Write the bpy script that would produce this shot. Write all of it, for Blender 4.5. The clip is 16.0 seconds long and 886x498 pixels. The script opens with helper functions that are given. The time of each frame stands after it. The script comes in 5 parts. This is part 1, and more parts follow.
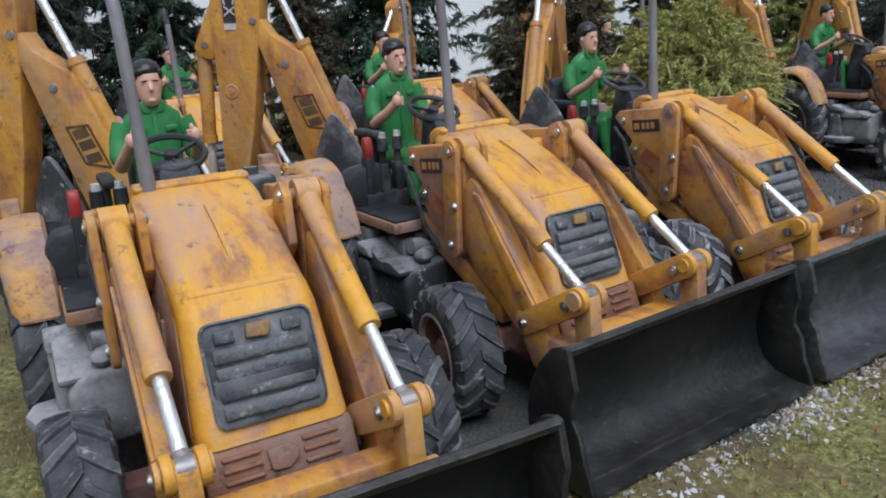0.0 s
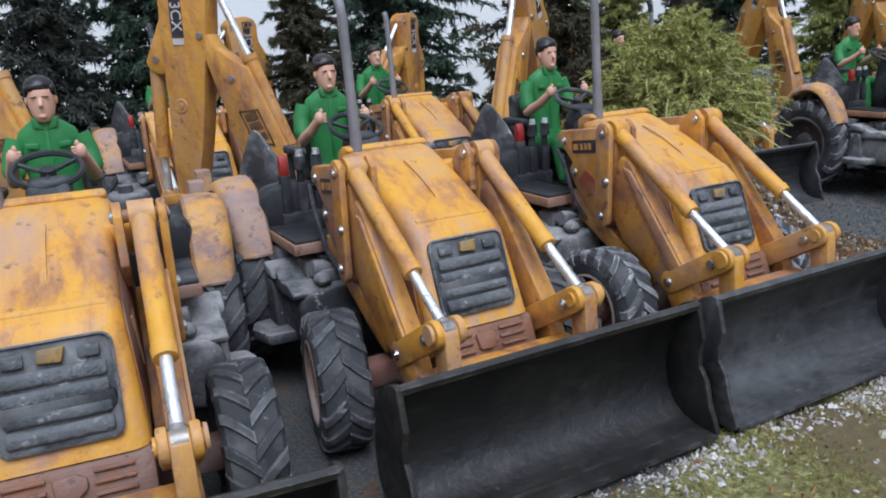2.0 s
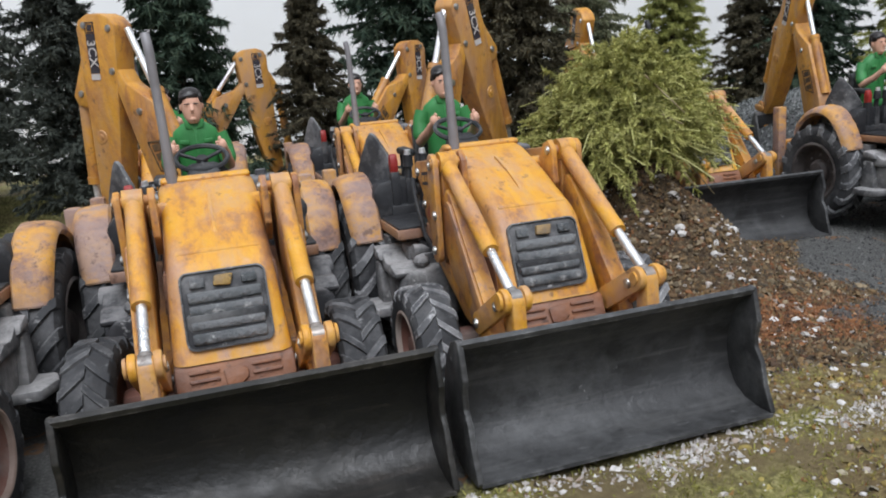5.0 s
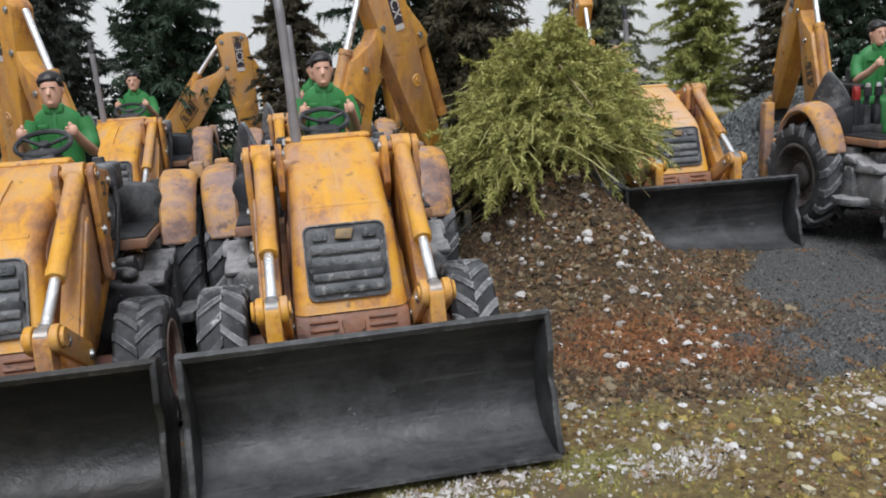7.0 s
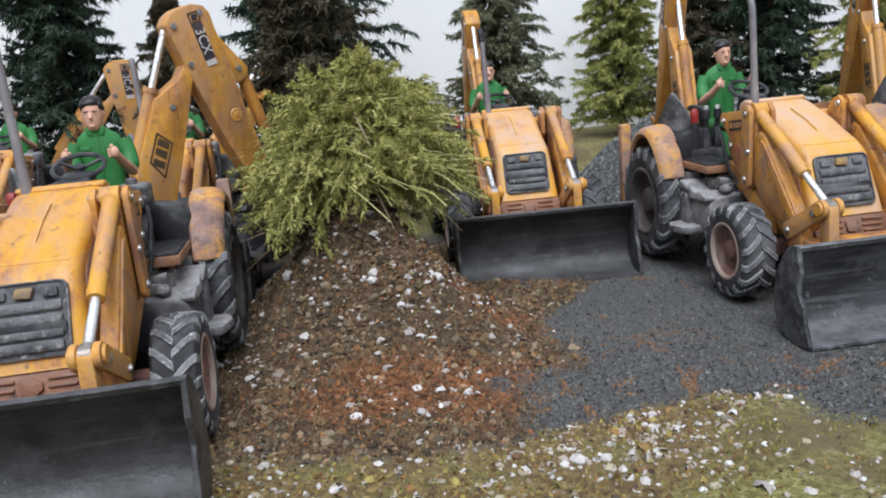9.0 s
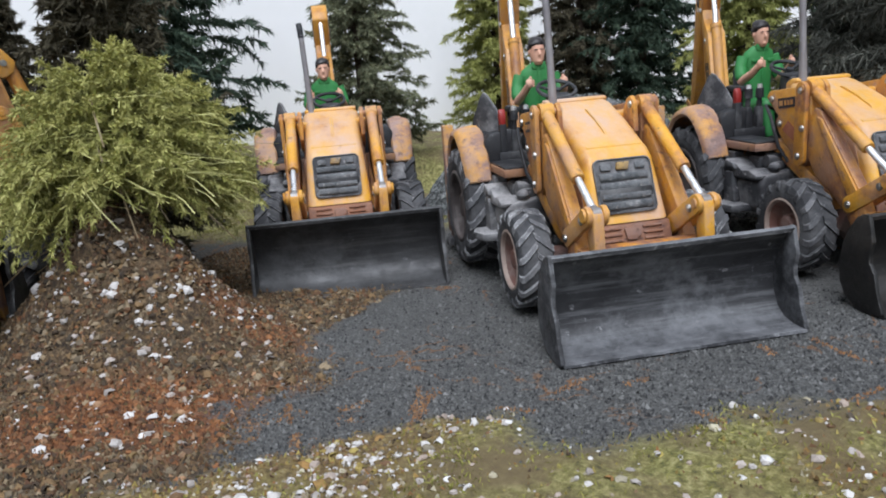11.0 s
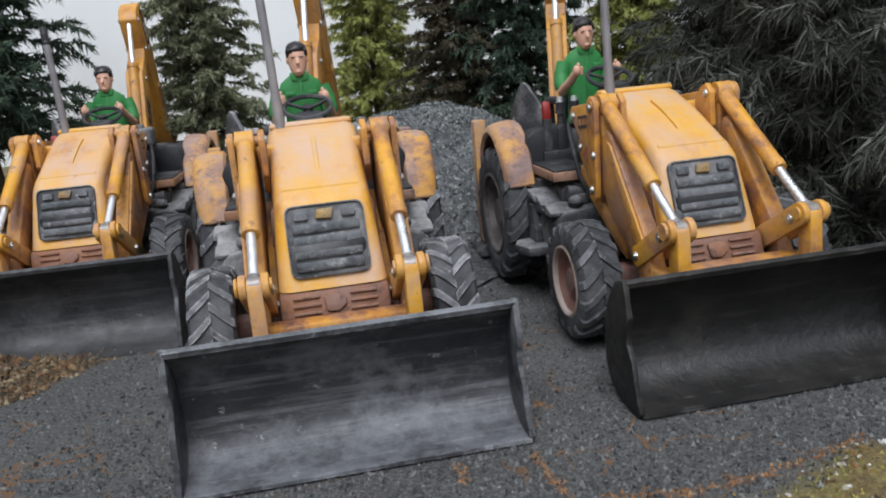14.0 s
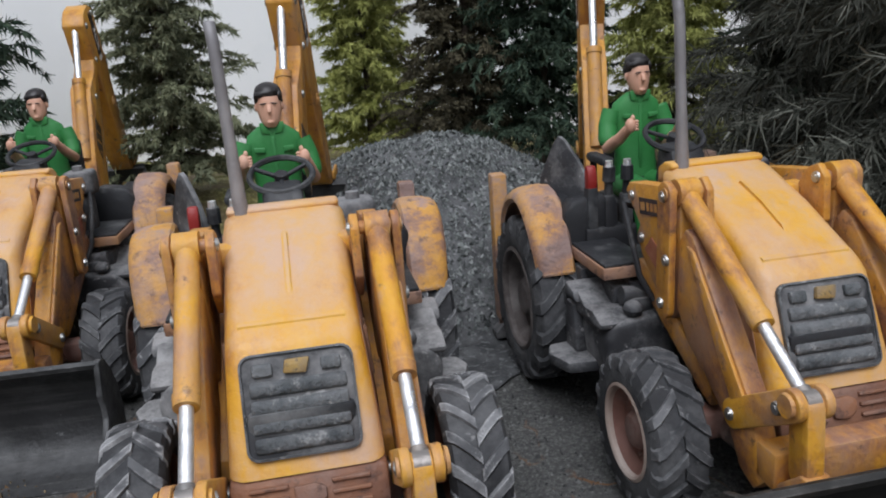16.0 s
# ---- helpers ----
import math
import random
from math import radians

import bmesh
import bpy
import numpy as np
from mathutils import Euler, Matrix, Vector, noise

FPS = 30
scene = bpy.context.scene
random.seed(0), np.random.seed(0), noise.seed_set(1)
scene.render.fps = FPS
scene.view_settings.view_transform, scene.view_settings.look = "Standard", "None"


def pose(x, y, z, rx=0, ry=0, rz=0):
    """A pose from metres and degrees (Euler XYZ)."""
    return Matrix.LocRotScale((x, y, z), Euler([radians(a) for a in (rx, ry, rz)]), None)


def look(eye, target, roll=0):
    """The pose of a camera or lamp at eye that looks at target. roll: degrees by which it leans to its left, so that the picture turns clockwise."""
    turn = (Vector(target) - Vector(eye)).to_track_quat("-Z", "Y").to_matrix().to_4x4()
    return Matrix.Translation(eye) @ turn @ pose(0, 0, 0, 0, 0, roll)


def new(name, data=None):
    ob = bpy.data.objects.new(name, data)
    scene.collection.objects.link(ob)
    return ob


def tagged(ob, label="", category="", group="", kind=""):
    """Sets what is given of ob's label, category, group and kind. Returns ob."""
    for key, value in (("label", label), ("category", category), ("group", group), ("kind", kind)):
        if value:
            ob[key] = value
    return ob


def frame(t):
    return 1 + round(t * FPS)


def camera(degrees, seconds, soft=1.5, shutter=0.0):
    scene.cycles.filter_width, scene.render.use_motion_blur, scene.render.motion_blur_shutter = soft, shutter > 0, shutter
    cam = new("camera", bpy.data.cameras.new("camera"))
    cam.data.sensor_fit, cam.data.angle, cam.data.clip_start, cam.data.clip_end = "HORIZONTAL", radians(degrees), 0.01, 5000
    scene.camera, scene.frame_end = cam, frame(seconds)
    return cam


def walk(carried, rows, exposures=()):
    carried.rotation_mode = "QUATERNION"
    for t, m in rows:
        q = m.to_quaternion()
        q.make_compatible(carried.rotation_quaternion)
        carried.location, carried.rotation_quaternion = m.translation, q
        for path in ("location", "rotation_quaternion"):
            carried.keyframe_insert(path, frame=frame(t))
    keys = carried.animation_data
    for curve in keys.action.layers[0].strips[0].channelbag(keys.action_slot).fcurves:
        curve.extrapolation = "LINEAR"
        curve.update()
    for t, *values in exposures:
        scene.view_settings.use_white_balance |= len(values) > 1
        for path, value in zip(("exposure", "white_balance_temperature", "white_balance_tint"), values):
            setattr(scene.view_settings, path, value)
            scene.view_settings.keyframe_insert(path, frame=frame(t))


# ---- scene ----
K = 1 / 35  # model scale: rows and machine sizes are in full-size metres
cam = camera(58.85, 16.0, soft=1.9)
ROWS = [
    (0, 0.824, -2.407, 3.030, 73.34, 3.08, 13.38),
    (0.5, 1.247, -2.350, 2.841, 72.85, 2.74, 15.39),
    (1, 1.595, -2.192, 2.847, 73.38, 3.16, 16.56),
    (1.5, 1.796, -1.985, 2.865, 73.73, 2.30, 18.19),
    (2, 2.130, -1.725, 2.986, 74.43, 3.11, 19.08),
    (2.5, 2.424, -1.483, 3.004, 74.36, 2.85, 19.77),
    (3, 2.713, -1.360, 3.011, 75.07, 2.75, 20.90),
    (3.5, 3.176, -1.197, 2.922, 74.85, 2.39, 23.10),
    (3.7, 3.382, -1.092, 2.901, 75.33, 3.03, 23.67),
    (5.8, 5.395, 0.212, 2.808, 75.95, 3.68, 34.04),
    (6, 5.574, 0.399, 2.753, 75.46, 3.55, 34.85),
    (6.5, 5.913, 0.859, 2.794, 75.98, 3.15, 36.09),
    (7, 6.271, 1.352, 2.732, 76.15, 3.64, 37.33),
    (7.5, 6.699, 1.874, 2.721, 76.27, 3.62, 38.30),
    (8, 7.233, 2.404, 2.694, 75.72, 3.81, 39.74),
    (8.5, 7.805, 2.817, 2.867, 76.34, 4.70, 39.82),
    (9, 8.137, 3.114, 2.893, 76.42, 4.98, 38.80),
    (9.5, 8.468, 3.619, 2.870, 76.70, 5.27, 38.00),
    (9.7, 8.644, 3.801, 2.846, 76.83, 5.07, 37.79),
    (11.8, 9.706, 5.600, 2.646, 75.88, 4.29, 35.22),
    (12, 9.802, 5.838, 2.679, 76.16, 4.08, 35.19),
    (12.5, 10.098, 6.418, 2.616, 75.47, 4.35, 34.98),
    (13, 10.361, 6.910, 2.568, 75.29, 4.64, 35.00),
    (13.5, 10.544, 7.537, 2.495, 75.24, 5.26, 35.66),
    (14, 10.523, 8.060, 2.628, 75.59, 5.25, 36.44),
    (14.5, 10.176, 8.508, 2.660, 74.77, 5.10, 36.68),
    (15, 9.656, 8.909, 2.914, 74.96, 4.63, 36.93),
    (15.5, 9.486, 9.303, 3.107, 74.60, 4.23, 36.22),
    (16, 9.157, 9.646, 3.180, 73.98, 4.08, 35.90),
]
walk(cam, [(t, pose(K * x, K * y, K * z, rx, ry, rz)) for t, x, y, z, rx, ry, rz in ROWS],
     [(0, -0.16, 5800, 11), (0.5, -0.08, 5600, 12), (1, -0.04, 5350, 13), (1.5, -0.02, 5500, 12), (2.5, 0.02, 5700, 11), (3.5, 0.05, 6000, 11), (7, 0, 6300, 11), (8.5, 0.06, 6250, 12), (9.5, 0.26, 6000, 12), (12, 0.12, 6150, 11), (13, 0.08, 6250, 10), (14, 0.03, 6150, 11), (15, -0.10, 6200, 12), (16, -0.20, 6200, 12)])

# ---- light of the exhibition hall ----
world = bpy.data.worlds.new("hall")
scene.world = world
world.use_nodes = True
sky = world.node_tree.nodes
around, upward, fade = sky.new("ShaderNodeTexCoord"), sky.new("ShaderNodeSeparateXYZ"), sky.new("ShaderNodeValToRGB")
fade.color_ramp.elements[0].position, fade.color_ramp.elements[0].color = 0.0, (0.42, 0.45, 0.48, 1)
fade.color_ramp.elements[1].position, fade.color_ramp.elements[1].color = 0.75, (0.90, 0.95, 1.0, 1)
world.node_tree.links.new(around.outputs["Generated"], upward.inputs[0])
world.node_tree.links.new(upward.outputs[2], fade.inputs[0])
world.node_tree.links.new(fade.outputs[0], sky["Background"].inputs[0])
sky["Background"].inputs[1].default_value = 0.76
sun = new("hall_light", bpy.data.lights.new("hall_light", "SUN"))
sun.data.energy, sun.data.angle, sun.data.color = 3.1, radians(40), (0.97, 0.98, 1.0)
sun.matrix_world = look((0, 0, 3), (-1.15, 1.55, 0))
scene.view_settings.exposure = 0.0


# ---- materials ----
def nodes_of(name):
    m = bpy.data.materials.new(name)
    m.use_nodes = True
    return m, m.node_tree.nodes, m.node_tree.links, m.node_tree.nodes["Principled BSDF"]


def coords(n, l, scale):
    """Object coordinates shifted by the object's own random number, at a scale per full-size metre."""
    tc, info, add, mul, sc = n.new("ShaderNodeTexCoord"), n.new("ShaderNodeObjectInfo"), n.new("ShaderNodeVectorMath"), n.new("ShaderNodeMath"), n.new("ShaderNodeVectorMath")
    mul.operation = "MULTIPLY"
    mul.inputs[1].default_value = 7.3
    sc.operation = "SCALE"
    sc.inputs["Scale"].default_value = scale / K
    l.new(info.outputs["Random"], mul.inputs[0])
    l.new(tc.outputs["Object"], sc.inputs[0])
    l.new(sc.outputs[0], add.inputs[0])
    l.new(mul.outputs[0], add.inputs[1])
    return add.outputs[0]


def noise_of(n, l, vec, scale, detail=4.0, rough=0.6):
    t = n.new("ShaderNodeTexNoise")
    t.inputs["Scale"].default_value, t.inputs["Detail"].default_value, t.inputs["Roughness"].default_value = scale, detail, rough
    l.new(vec, t.inputs["Vector"])
    return t.outputs["Fac"]


def ramp_of(n, l, fac, stops):
    r = n.new("ShaderNodeValToRGB")
    while len(r.color_ramp.elements) < len(stops):
        r.color_ramp.elements.new(0.5)
    for e, (p, c) in zip(r.color_ramp.elements, stops):
        e.position, e.color = p, (*c, 1) if len(c) == 3 else c
    l.new(fac, r.inputs[0])
    return r.outputs[0]


def mix_of(n, l, fac, a, b):
    m = n.new("ShaderNodeMix")
    m.data_type = "RGBA"
    l.new(fac, m.inputs[0])
    for k, v in ((6, a), (7, b)):
        if isinstance(v, tuple):
            m.inputs[k].default_value = (*v, 1)
        else:
            l.new(v, m.inputs[k])
    return m.outputs[2]


def grey(v):
    return (v, v, v)


def worn(name, base, deep, dust, dirt, rough=0.45, metal=0.0, dust_at=0.55, dirt_at=0.62, bump=0.25, size=1.0, streak=None, tones=None, on_top=0.0, edge=None, edge_at=0.40, brush=None):
    """Painted or bare surface: two base tones, patches of dust, small chips of dirt, fine relief."""
    m, n, l, p = nodes_of(name)
    v = coords(n, l, size)
    if brush:
        lay = n.new("ShaderNodeVectorMath")
        lay.operation = "MULTIPLY"
        lay.inputs[1].default_value = brush
        l.new(v, lay.inputs[0])
    w = lay.outputs[0] if brush else v
    tone = ramp_of(n, l, noise_of(n, l, v, 2.2, 5), [(0.35, deep), (0.62, base)])
    if tones:
        tone = ramp_of(n, l, noise_of(n, l, w, 1.9, 10, 0.72), tones)
    d = ramp_of(n, l, noise_of(n, l, w, 1.5, 9, 0.70), [(dust_at - 0.07, grey(0)), (dust_at + 0.12, grey(0.8))])
    c = mix_of(n, l, d, tone, dust)
    ch = ramp_of(n, l, noise_of(n, l, v, 9.0, 6, 0.7), [(dirt_at, grey(0)), (dirt_at + 0.08, grey(0.75))])
    c = mix_of(n, l, ch, c, dirt)
    if streak:
        axes, low, high, tone = streak
        st = n.new("ShaderNodeVectorMath")
        st.operation = "MULTIPLY"
        st.inputs[1].default_value = axes
        l.new(v, st.inputs[0])
        c = mix_of(n, l, ramp_of(n, l, noise_of(n, l, st.outputs[0], 3.0, 6, 0.7), [(low, grey(0)), (high, grey(0.75))]), c, tone)
    # dust tone on upturned faces; on the bucket steels also painted overhead light
    if on_top:
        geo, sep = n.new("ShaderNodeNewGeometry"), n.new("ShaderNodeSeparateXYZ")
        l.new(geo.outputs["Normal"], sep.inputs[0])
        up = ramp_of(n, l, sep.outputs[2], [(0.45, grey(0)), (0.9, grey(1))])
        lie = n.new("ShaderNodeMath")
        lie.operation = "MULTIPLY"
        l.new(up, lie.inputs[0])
        l.new(ramp_of(n, l, noise_of(n, l, v, 7.0, 9, 0.8), [(0.38, grey(0.08)), (0.62, grey(on_top))]), lie.inputs[1])
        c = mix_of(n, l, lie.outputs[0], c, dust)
    if edge:
        soft_n, geo, dot, rub = n.new("ShaderNodeBevel"), n.new("ShaderNodeNewGeometry"), n.new("ShaderNodeVectorMath"), n.new("ShaderNodeMath")
        soft_n.samples = 4
        soft_n.inputs["Radius"].default_value = 0.028 * K
        dot.operation, rub.operation = "DOT_PRODUCT", "MULTIPLY"
        l.new(soft_n.outputs[0], dot.inputs[0])
        l.new(geo.outputs["Normal"], dot.inputs[1])
        l.new(ramp_of(n, l, dot.outputs["Value"], [(0.86, grey(1)), (0.985, grey(0))]), rub.inputs[0])
        l.new(ramp_of(n, l, noise_of(n, l, v, 6.0, 6, 0.7), [(edge_at, grey(0.0)), (edge_at + 0.16, grey(1))]), rub.inputs[1])
        c = mix_of(n, l, rub.outputs[0], c, edge)
    l.new(c, p.inputs["Base Color"])
    l.new(ramp_of(n, l, noise_of(n, l, v, 5.0, 5), [(0.3, grey(rough - 0.1)), (0.7, grey(min(1, rough + 0.2)))]), p.inputs["Roughness"])
    p.inputs["Metallic"].default_value = metal
    b = n.new("ShaderNodeBump")
    b.inputs["Strength"].default_value, b.inputs["Distance"].default_value = bump, 0.03 * K
    l.new(noise_of(n, l, v, 14.0, 6, 0.65), b.inputs["Height"])
    l.new(b.outputs[0], p.inputs["Normal"])
    return m


YELLOW = worn("yellow_paint", (0.612, 0.310, 0.059), (0.504, 0.224, 0.050), (0.450, 0.271, 0.181), (0.135, 0.069, 0.050), 0.44, dust_at=0.52, dirt_at=0.60, size=0.8, edge=(0.630, 0.361, 0.101), brush=(1.9, 0.75, 1.2), bump=0.45,
              tones=[(0.32, (0.225, 0.107, 0.063)), (0.41, (0.432, 0.194, 0.055)), (0.48, (0.630, 0.295, 0.030)), (0.57, (0.670, 0.340, 0.028)), (0.64, (0.567, 0.318, 0.143)), (0.71, (0.468, 0.297, 0.227))])
YELLOW_DUSTY = worn("dusty_yellow_paint", (0.64, 0.34, 0.05), (0.54, 0.26, 0.05), (0.56, 0.385, 0.29), (0.17, 0.09, 0.06), 0.46, dust_at=0.50, dirt_at=0.65, size=0.55, edge=(0.66, 0.38, 0.06), brush=(1.5, 0.9, 1.1), bump=0.5, on_top=0.42,
              tones=[(0.28, (0.28, 0.14, 0.08)), (0.37, (0.50, 0.23, 0.05)), (0.45, (0.66, 0.325, 0.030)), (0.56, (0.70, 0.365, 0.028)), (0.64, (0.60, 0.36, 0.16)), (0.72, (0.53, 0.36, 0.28))])
ORANGE = worn("orange_arm_paint", (0.558, 0.258, 0.042), (0.414, 0.172, 0.046), (0.333, 0.194, 0.139), (0.099, 0.052, 0.042), 0.46, dust_at=0.52, dirt_at=0.58, size=0.8, edge=(0.540, 0.310, 0.118), brush=(1.5, 0.9, 0.9), bump=0.45,
              tones=[(0.35, (0.153, 0.073, 0.055)), (0.43, (0.306, 0.129, 0.055)), (0.49, (0.504, 0.219, 0.038)), (0.56, (0.621, 0.292, 0.034)), (0.62, (0.441, 0.232, 0.118)), (0.68, (0.315, 0.194, 0.155))])
FENDER = worn("dusty_fender_paint", (0.450, 0.224, 0.067), (0.324, 0.155, 0.076), (0.324, 0.228, 0.202), (0.117, 0.069, 0.059), 0.55, dust_at=0.48, dirt_at=0.57, size=0.8, bump=0.55, edge=(0.387, 0.275, 0.227), brush=(1.0, 1.3, 1.3),
              tones=[(0.38, (0.171, 0.103, 0.088)), (0.45, (0.306, 0.163, 0.097)), (0.50, (0.504, 0.249, 0.063)), (0.56, (0.612, 0.310, 0.050)), (0.61, (0.405, 0.249, 0.181)), (0.67, (0.324, 0.228, 0.206))])
ARM = worn("digging_arm_paint", (0.558, 0.267, 0.042), (0.432, 0.185, 0.046), (0.414, 0.241, 0.143), (0.126, 0.069, 0.046), 0.44, dust_at=0.55, dirt_at=0.59, size=0.8, edge=(0.468, 0.267, 0.109), brush=(1.6, 1.6, 0.6), bump=0.45,
           tones=[(0.34, (0.243, 0.107, 0.050)), (0.43, (0.450, 0.198, 0.046)), (0.54, (0.621, 0.301, 0.035)), (0.64, (0.513, 0.275, 0.109))])
# grime brown for the sill; on the hood flanks it also paints their shade
GRIME_SHADE = worn("grime_shade_paint", (0.36, 0.19, 0.09), (0.24, 0.12, 0.075), (0.33, 0.23, 0.20), (0.10, 0.06, 0.05), 0.5, dust_at=0.52, dirt_at=0.56, size=0.8, bump=0.4)
RUSTY = worn("rusty_paint", (0.27, 0.12, 0.060), (0.16, 0.075, 0.05), (0.22, 0.145, 0.12), (0.07, 0.04, 0.032), 0.55, dust_at=0.53, dirt_at=0.57, bump=0.5)
BLACK = worn("black_plastic", (0.022, 0.023, 0.026), (0.014, 0.014, 0.016), (0.16, 0.16, 0.16), (0.30, 0.30, 0.30), 0.5, dust_at=0.58, dirt_at=0.66)
DUSTY = worn("dusty_dark_plastic", (0.045, 0.046, 0.05), (0.022, 0.022, 0.025), (0.27, 0.265, 0.265), (0.45, 0.44, 0.43), 0.65, dust_at=0.54, dirt_at=0.61, on_top=0.75)
DUSTY_PALE = worn("pale_dusty_plastic", (0.10, 0.10, 0.103), (0.05, 0.05, 0.052), (0.36, 0.35, 0.345), (0.50, 0.49, 0.48), 0.7, dust_at=0.50, dirt_at=0.60, on_top=0.9)
GRILLE = worn("grille_grey", (0.075, 0.085, 0.09), (0.04, 0.045, 0.05), (0.20, 0.205, 0.21), (0.36, 0.36, 0.35), 0.6, dust_at=0.47, dirt_at=0.57, bump=1.0, size=1.6, on_top=0.4)
# pale bucket floors: scuffs and dust, with light from above put into the colour
STEEL = worn("blade_steel", (0.032, 0.032, 0.033), (0.018, 0.018, 0.018), (0.095, 0.096, 0.098), (0.26, 0.26, 0.26), 0.46, 0.05, dust_at=0.55, dirt_at=0.66, bump=0.35, streak=((0.25, 3, 3), 0.52, 0.72, (0.10, 0.098, 0.096)), on_top=0.55, edge=(0.20, 0.20, 0.20), edge_at=0.50)
STEEL_BLACK = worn("black_blade_steel", (0.015, 0.0145, 0.0135), (0.009, 0.009, 0.009), (0.042, 0.038, 0.033), (0.18, 0.17, 0.16), 0.40, 0.1, dust_at=0.56, dirt_at=0.67, bump=0.35, streak=((0.25, 3, 3), 0.56, 0.78, (0.07, 0.055, 0.047)), on_top=0.22, edge=(0.13, 0.12, 0.115), edge_at=0.50)
STEEL_DUSTY = worn("dusty_blade_steel", (0.036, 0.037, 0.040), (0.018, 0.018, 0.020), (0.20, 0.205, 0.215), (0.38, 0.38, 0.39), 0.48, 0.05, dust_at=0.54, dirt_at=0.63, bump=0.4, streak=((0.22, 3, 3), 0.50, 0.68, (0.15, 0.153, 0.16)), on_top=0.62, edge=(0.28, 0.28, 0.29), edge_at=0.48)
RUBBER = worn("tyre_rubber", (0.040, 0.041, 0.044), (0.022, 0.022, 0.024), (0.13, 0.13, 0.133), (0.28, 0.28, 0.28), 0.75, dust_at=0.54, dirt_at=0.63, bump=0.5)
LUG = worn("tyre_lug_dust", (0.050, 0.051, 0.054), (0.026, 0.027, 0.030), (0.15, 0.15, 0.155), (0.34, 0.34, 0.34), 0.8, dust_at=0.55, dirt_at=0.61, bump=0.5, edge=(0.22, 0.22, 0.22), edge_at=0.46)
LUG_CHALK = worn("tyre_lug_chalk", (0.10, 0.101, 0.106), (0.05, 0.051, 0.055), (0.30, 0.30, 0.305), (0.50, 0.50, 0.50), 0.8, dust_at=0.53, dirt_at=0.59, bump=0.5, edge=(0.46, 0.46, 0.46), edge_at=0.44)
RIM = worn("rim_brown", (0.22, 0.10, 0.075), (0.13, 0.065, 0.05), (0.26, 0.21, 0.185), (0.05, 0.035, 0.03), 0.6, dust_at=0.55)
EXHAUST = worn("exhaust_grey", (0.30, 0.29, 0.30), (0.22, 0.21, 0.22), (0.40, 0.38, 0.38), (0.12, 0.11, 0.11), 0.45, 0.3, dust_at=0.6, dirt_at=0.66)
EYE = worn("dull_steel_eye", (0.30, 0.29, 0.28), (0.20, 0.19, 0.185), (0.36, 0.31, 0.27), (0.10, 0.08, 0.07), 0.4, 0.6, dust_at=0.52, dirt_at=0.58)
CHROME = worn("chrome_rod", (0.92, 0.92, 0.93), (0.80, 0.80, 0.81), (0.60, 0.57, 0.53), (0.30, 0.26, 0.22), 0.32, 0.85, dust_at=0.60, dirt_at=0.63, bump=0.5)
BADGE = worn("badge_yellow", (0.38, 0.24, 0.06), (0.22, 0.13, 0.05), (0.18, 0.15, 0.12), (0.06, 0.05, 0.04), 0.5, dust_at=0.52, dirt_at=0.55, size=3.0)
RIM_PALE = worn("rim_pale_edge", (0.40, 0.31, 0.26), (0.28, 0.20, 0.165), (0.46, 0.40, 0.36), (0.12, 0.08, 0.06), 0.6, dust_at=0.55)
RIM_REAR = worn("rim_grey", (0.085, 0.07, 0.065), (0.05, 0.042, 0.04), (0.22, 0.20, 0.19), (0.03, 0.025, 0.025), 0.65, dust_at=0.55)
BOLT = worn("bolt_steel", (0.50, 0.49, 0.47), (0.35, 0.34, 0.33), (0.40, 0.36, 0.32), (0.12, 0.10, 0.09), 0.3, 0.9, dust_at=0.6)
FADED_RED = worn("faded_red", (0.30, 0.07, 0.04), (0.24, 0.06, 0.03), (0.42, 0.22, 0.12), (0.3, 0.14, 0.06), 0.5, dust_at=0.50)
RED = worn("red_plastic", (0.30, 0.02, 0.016), (0.22, 0.014, 0.012), (0.28, 0.11, 0.10), (0.10, 0.02, 0.02), 0.4, dust_at=0.62)
DECAL = worn("decal_dark", (0.035, 0.03, 0.04), (0.025, 0.02, 0.028), (0.10, 0.08, 0.07), (0.3, 0.2, 0.1), 0.45, dust_at=0.62)
DECAL_BROWN = worn("decal_brown", (0.09, 0.055, 0.03), (0.06, 0.04, 0.02), (0.25, 0.13, 0.05), (0.3, 0.15, 0.03), 0.5, dust_at=0.58)
DECAL_WHITE = worn("decal_white", (0.62, 0.58, 0.55), (0.5, 0.46, 0.44), (0.4, 0.3, 0.22), (0.3, 0.2, 0.1), 0.45, dust_at=0.6)
SHIRT = worn("green_cloth_paint", (0.040, 0.23, 0.060), (0.026, 0.165, 0.040), (0.07, 0.29, 0.10), (0.016, 0.10, 0.026), 0.5, dust_at=0.62, dirt_at=0.7, bump=0.1)
SKIN = worn("skin_paint", (0.66, 0.38, 0.27), (0.58, 0.32, 0.22), (0.70, 0.44, 0.33), (0.35, 0.15, 0.10), 0.5, dust_at=0.6, dirt_at=0.72, bump=0.05)
HAIR = worn("dark_hair_paint", (0.016, 0.012, 0.012), (0.01, 0.008, 0.008), (0.05, 0.04, 0.04), (0.03, 0.03, 0.03), 0.4, dust_at=0.68, bump=0.1)


# ---- building blocks, in full-size metres ----
def finish(bm, smooth=35):
    bmesh.ops.recalc_face_normals(bm, faces=bm.faces)
    for v in bm.verts:
        v.co *= K
    for f in bm.faces:
        f.smooth = True
    me = bpy.data.meshes.new("mesh")
    bm.to_mesh(me)
    bm.free()
    me.set_sharp_from_angle(angle=radians(smooth))
    return me


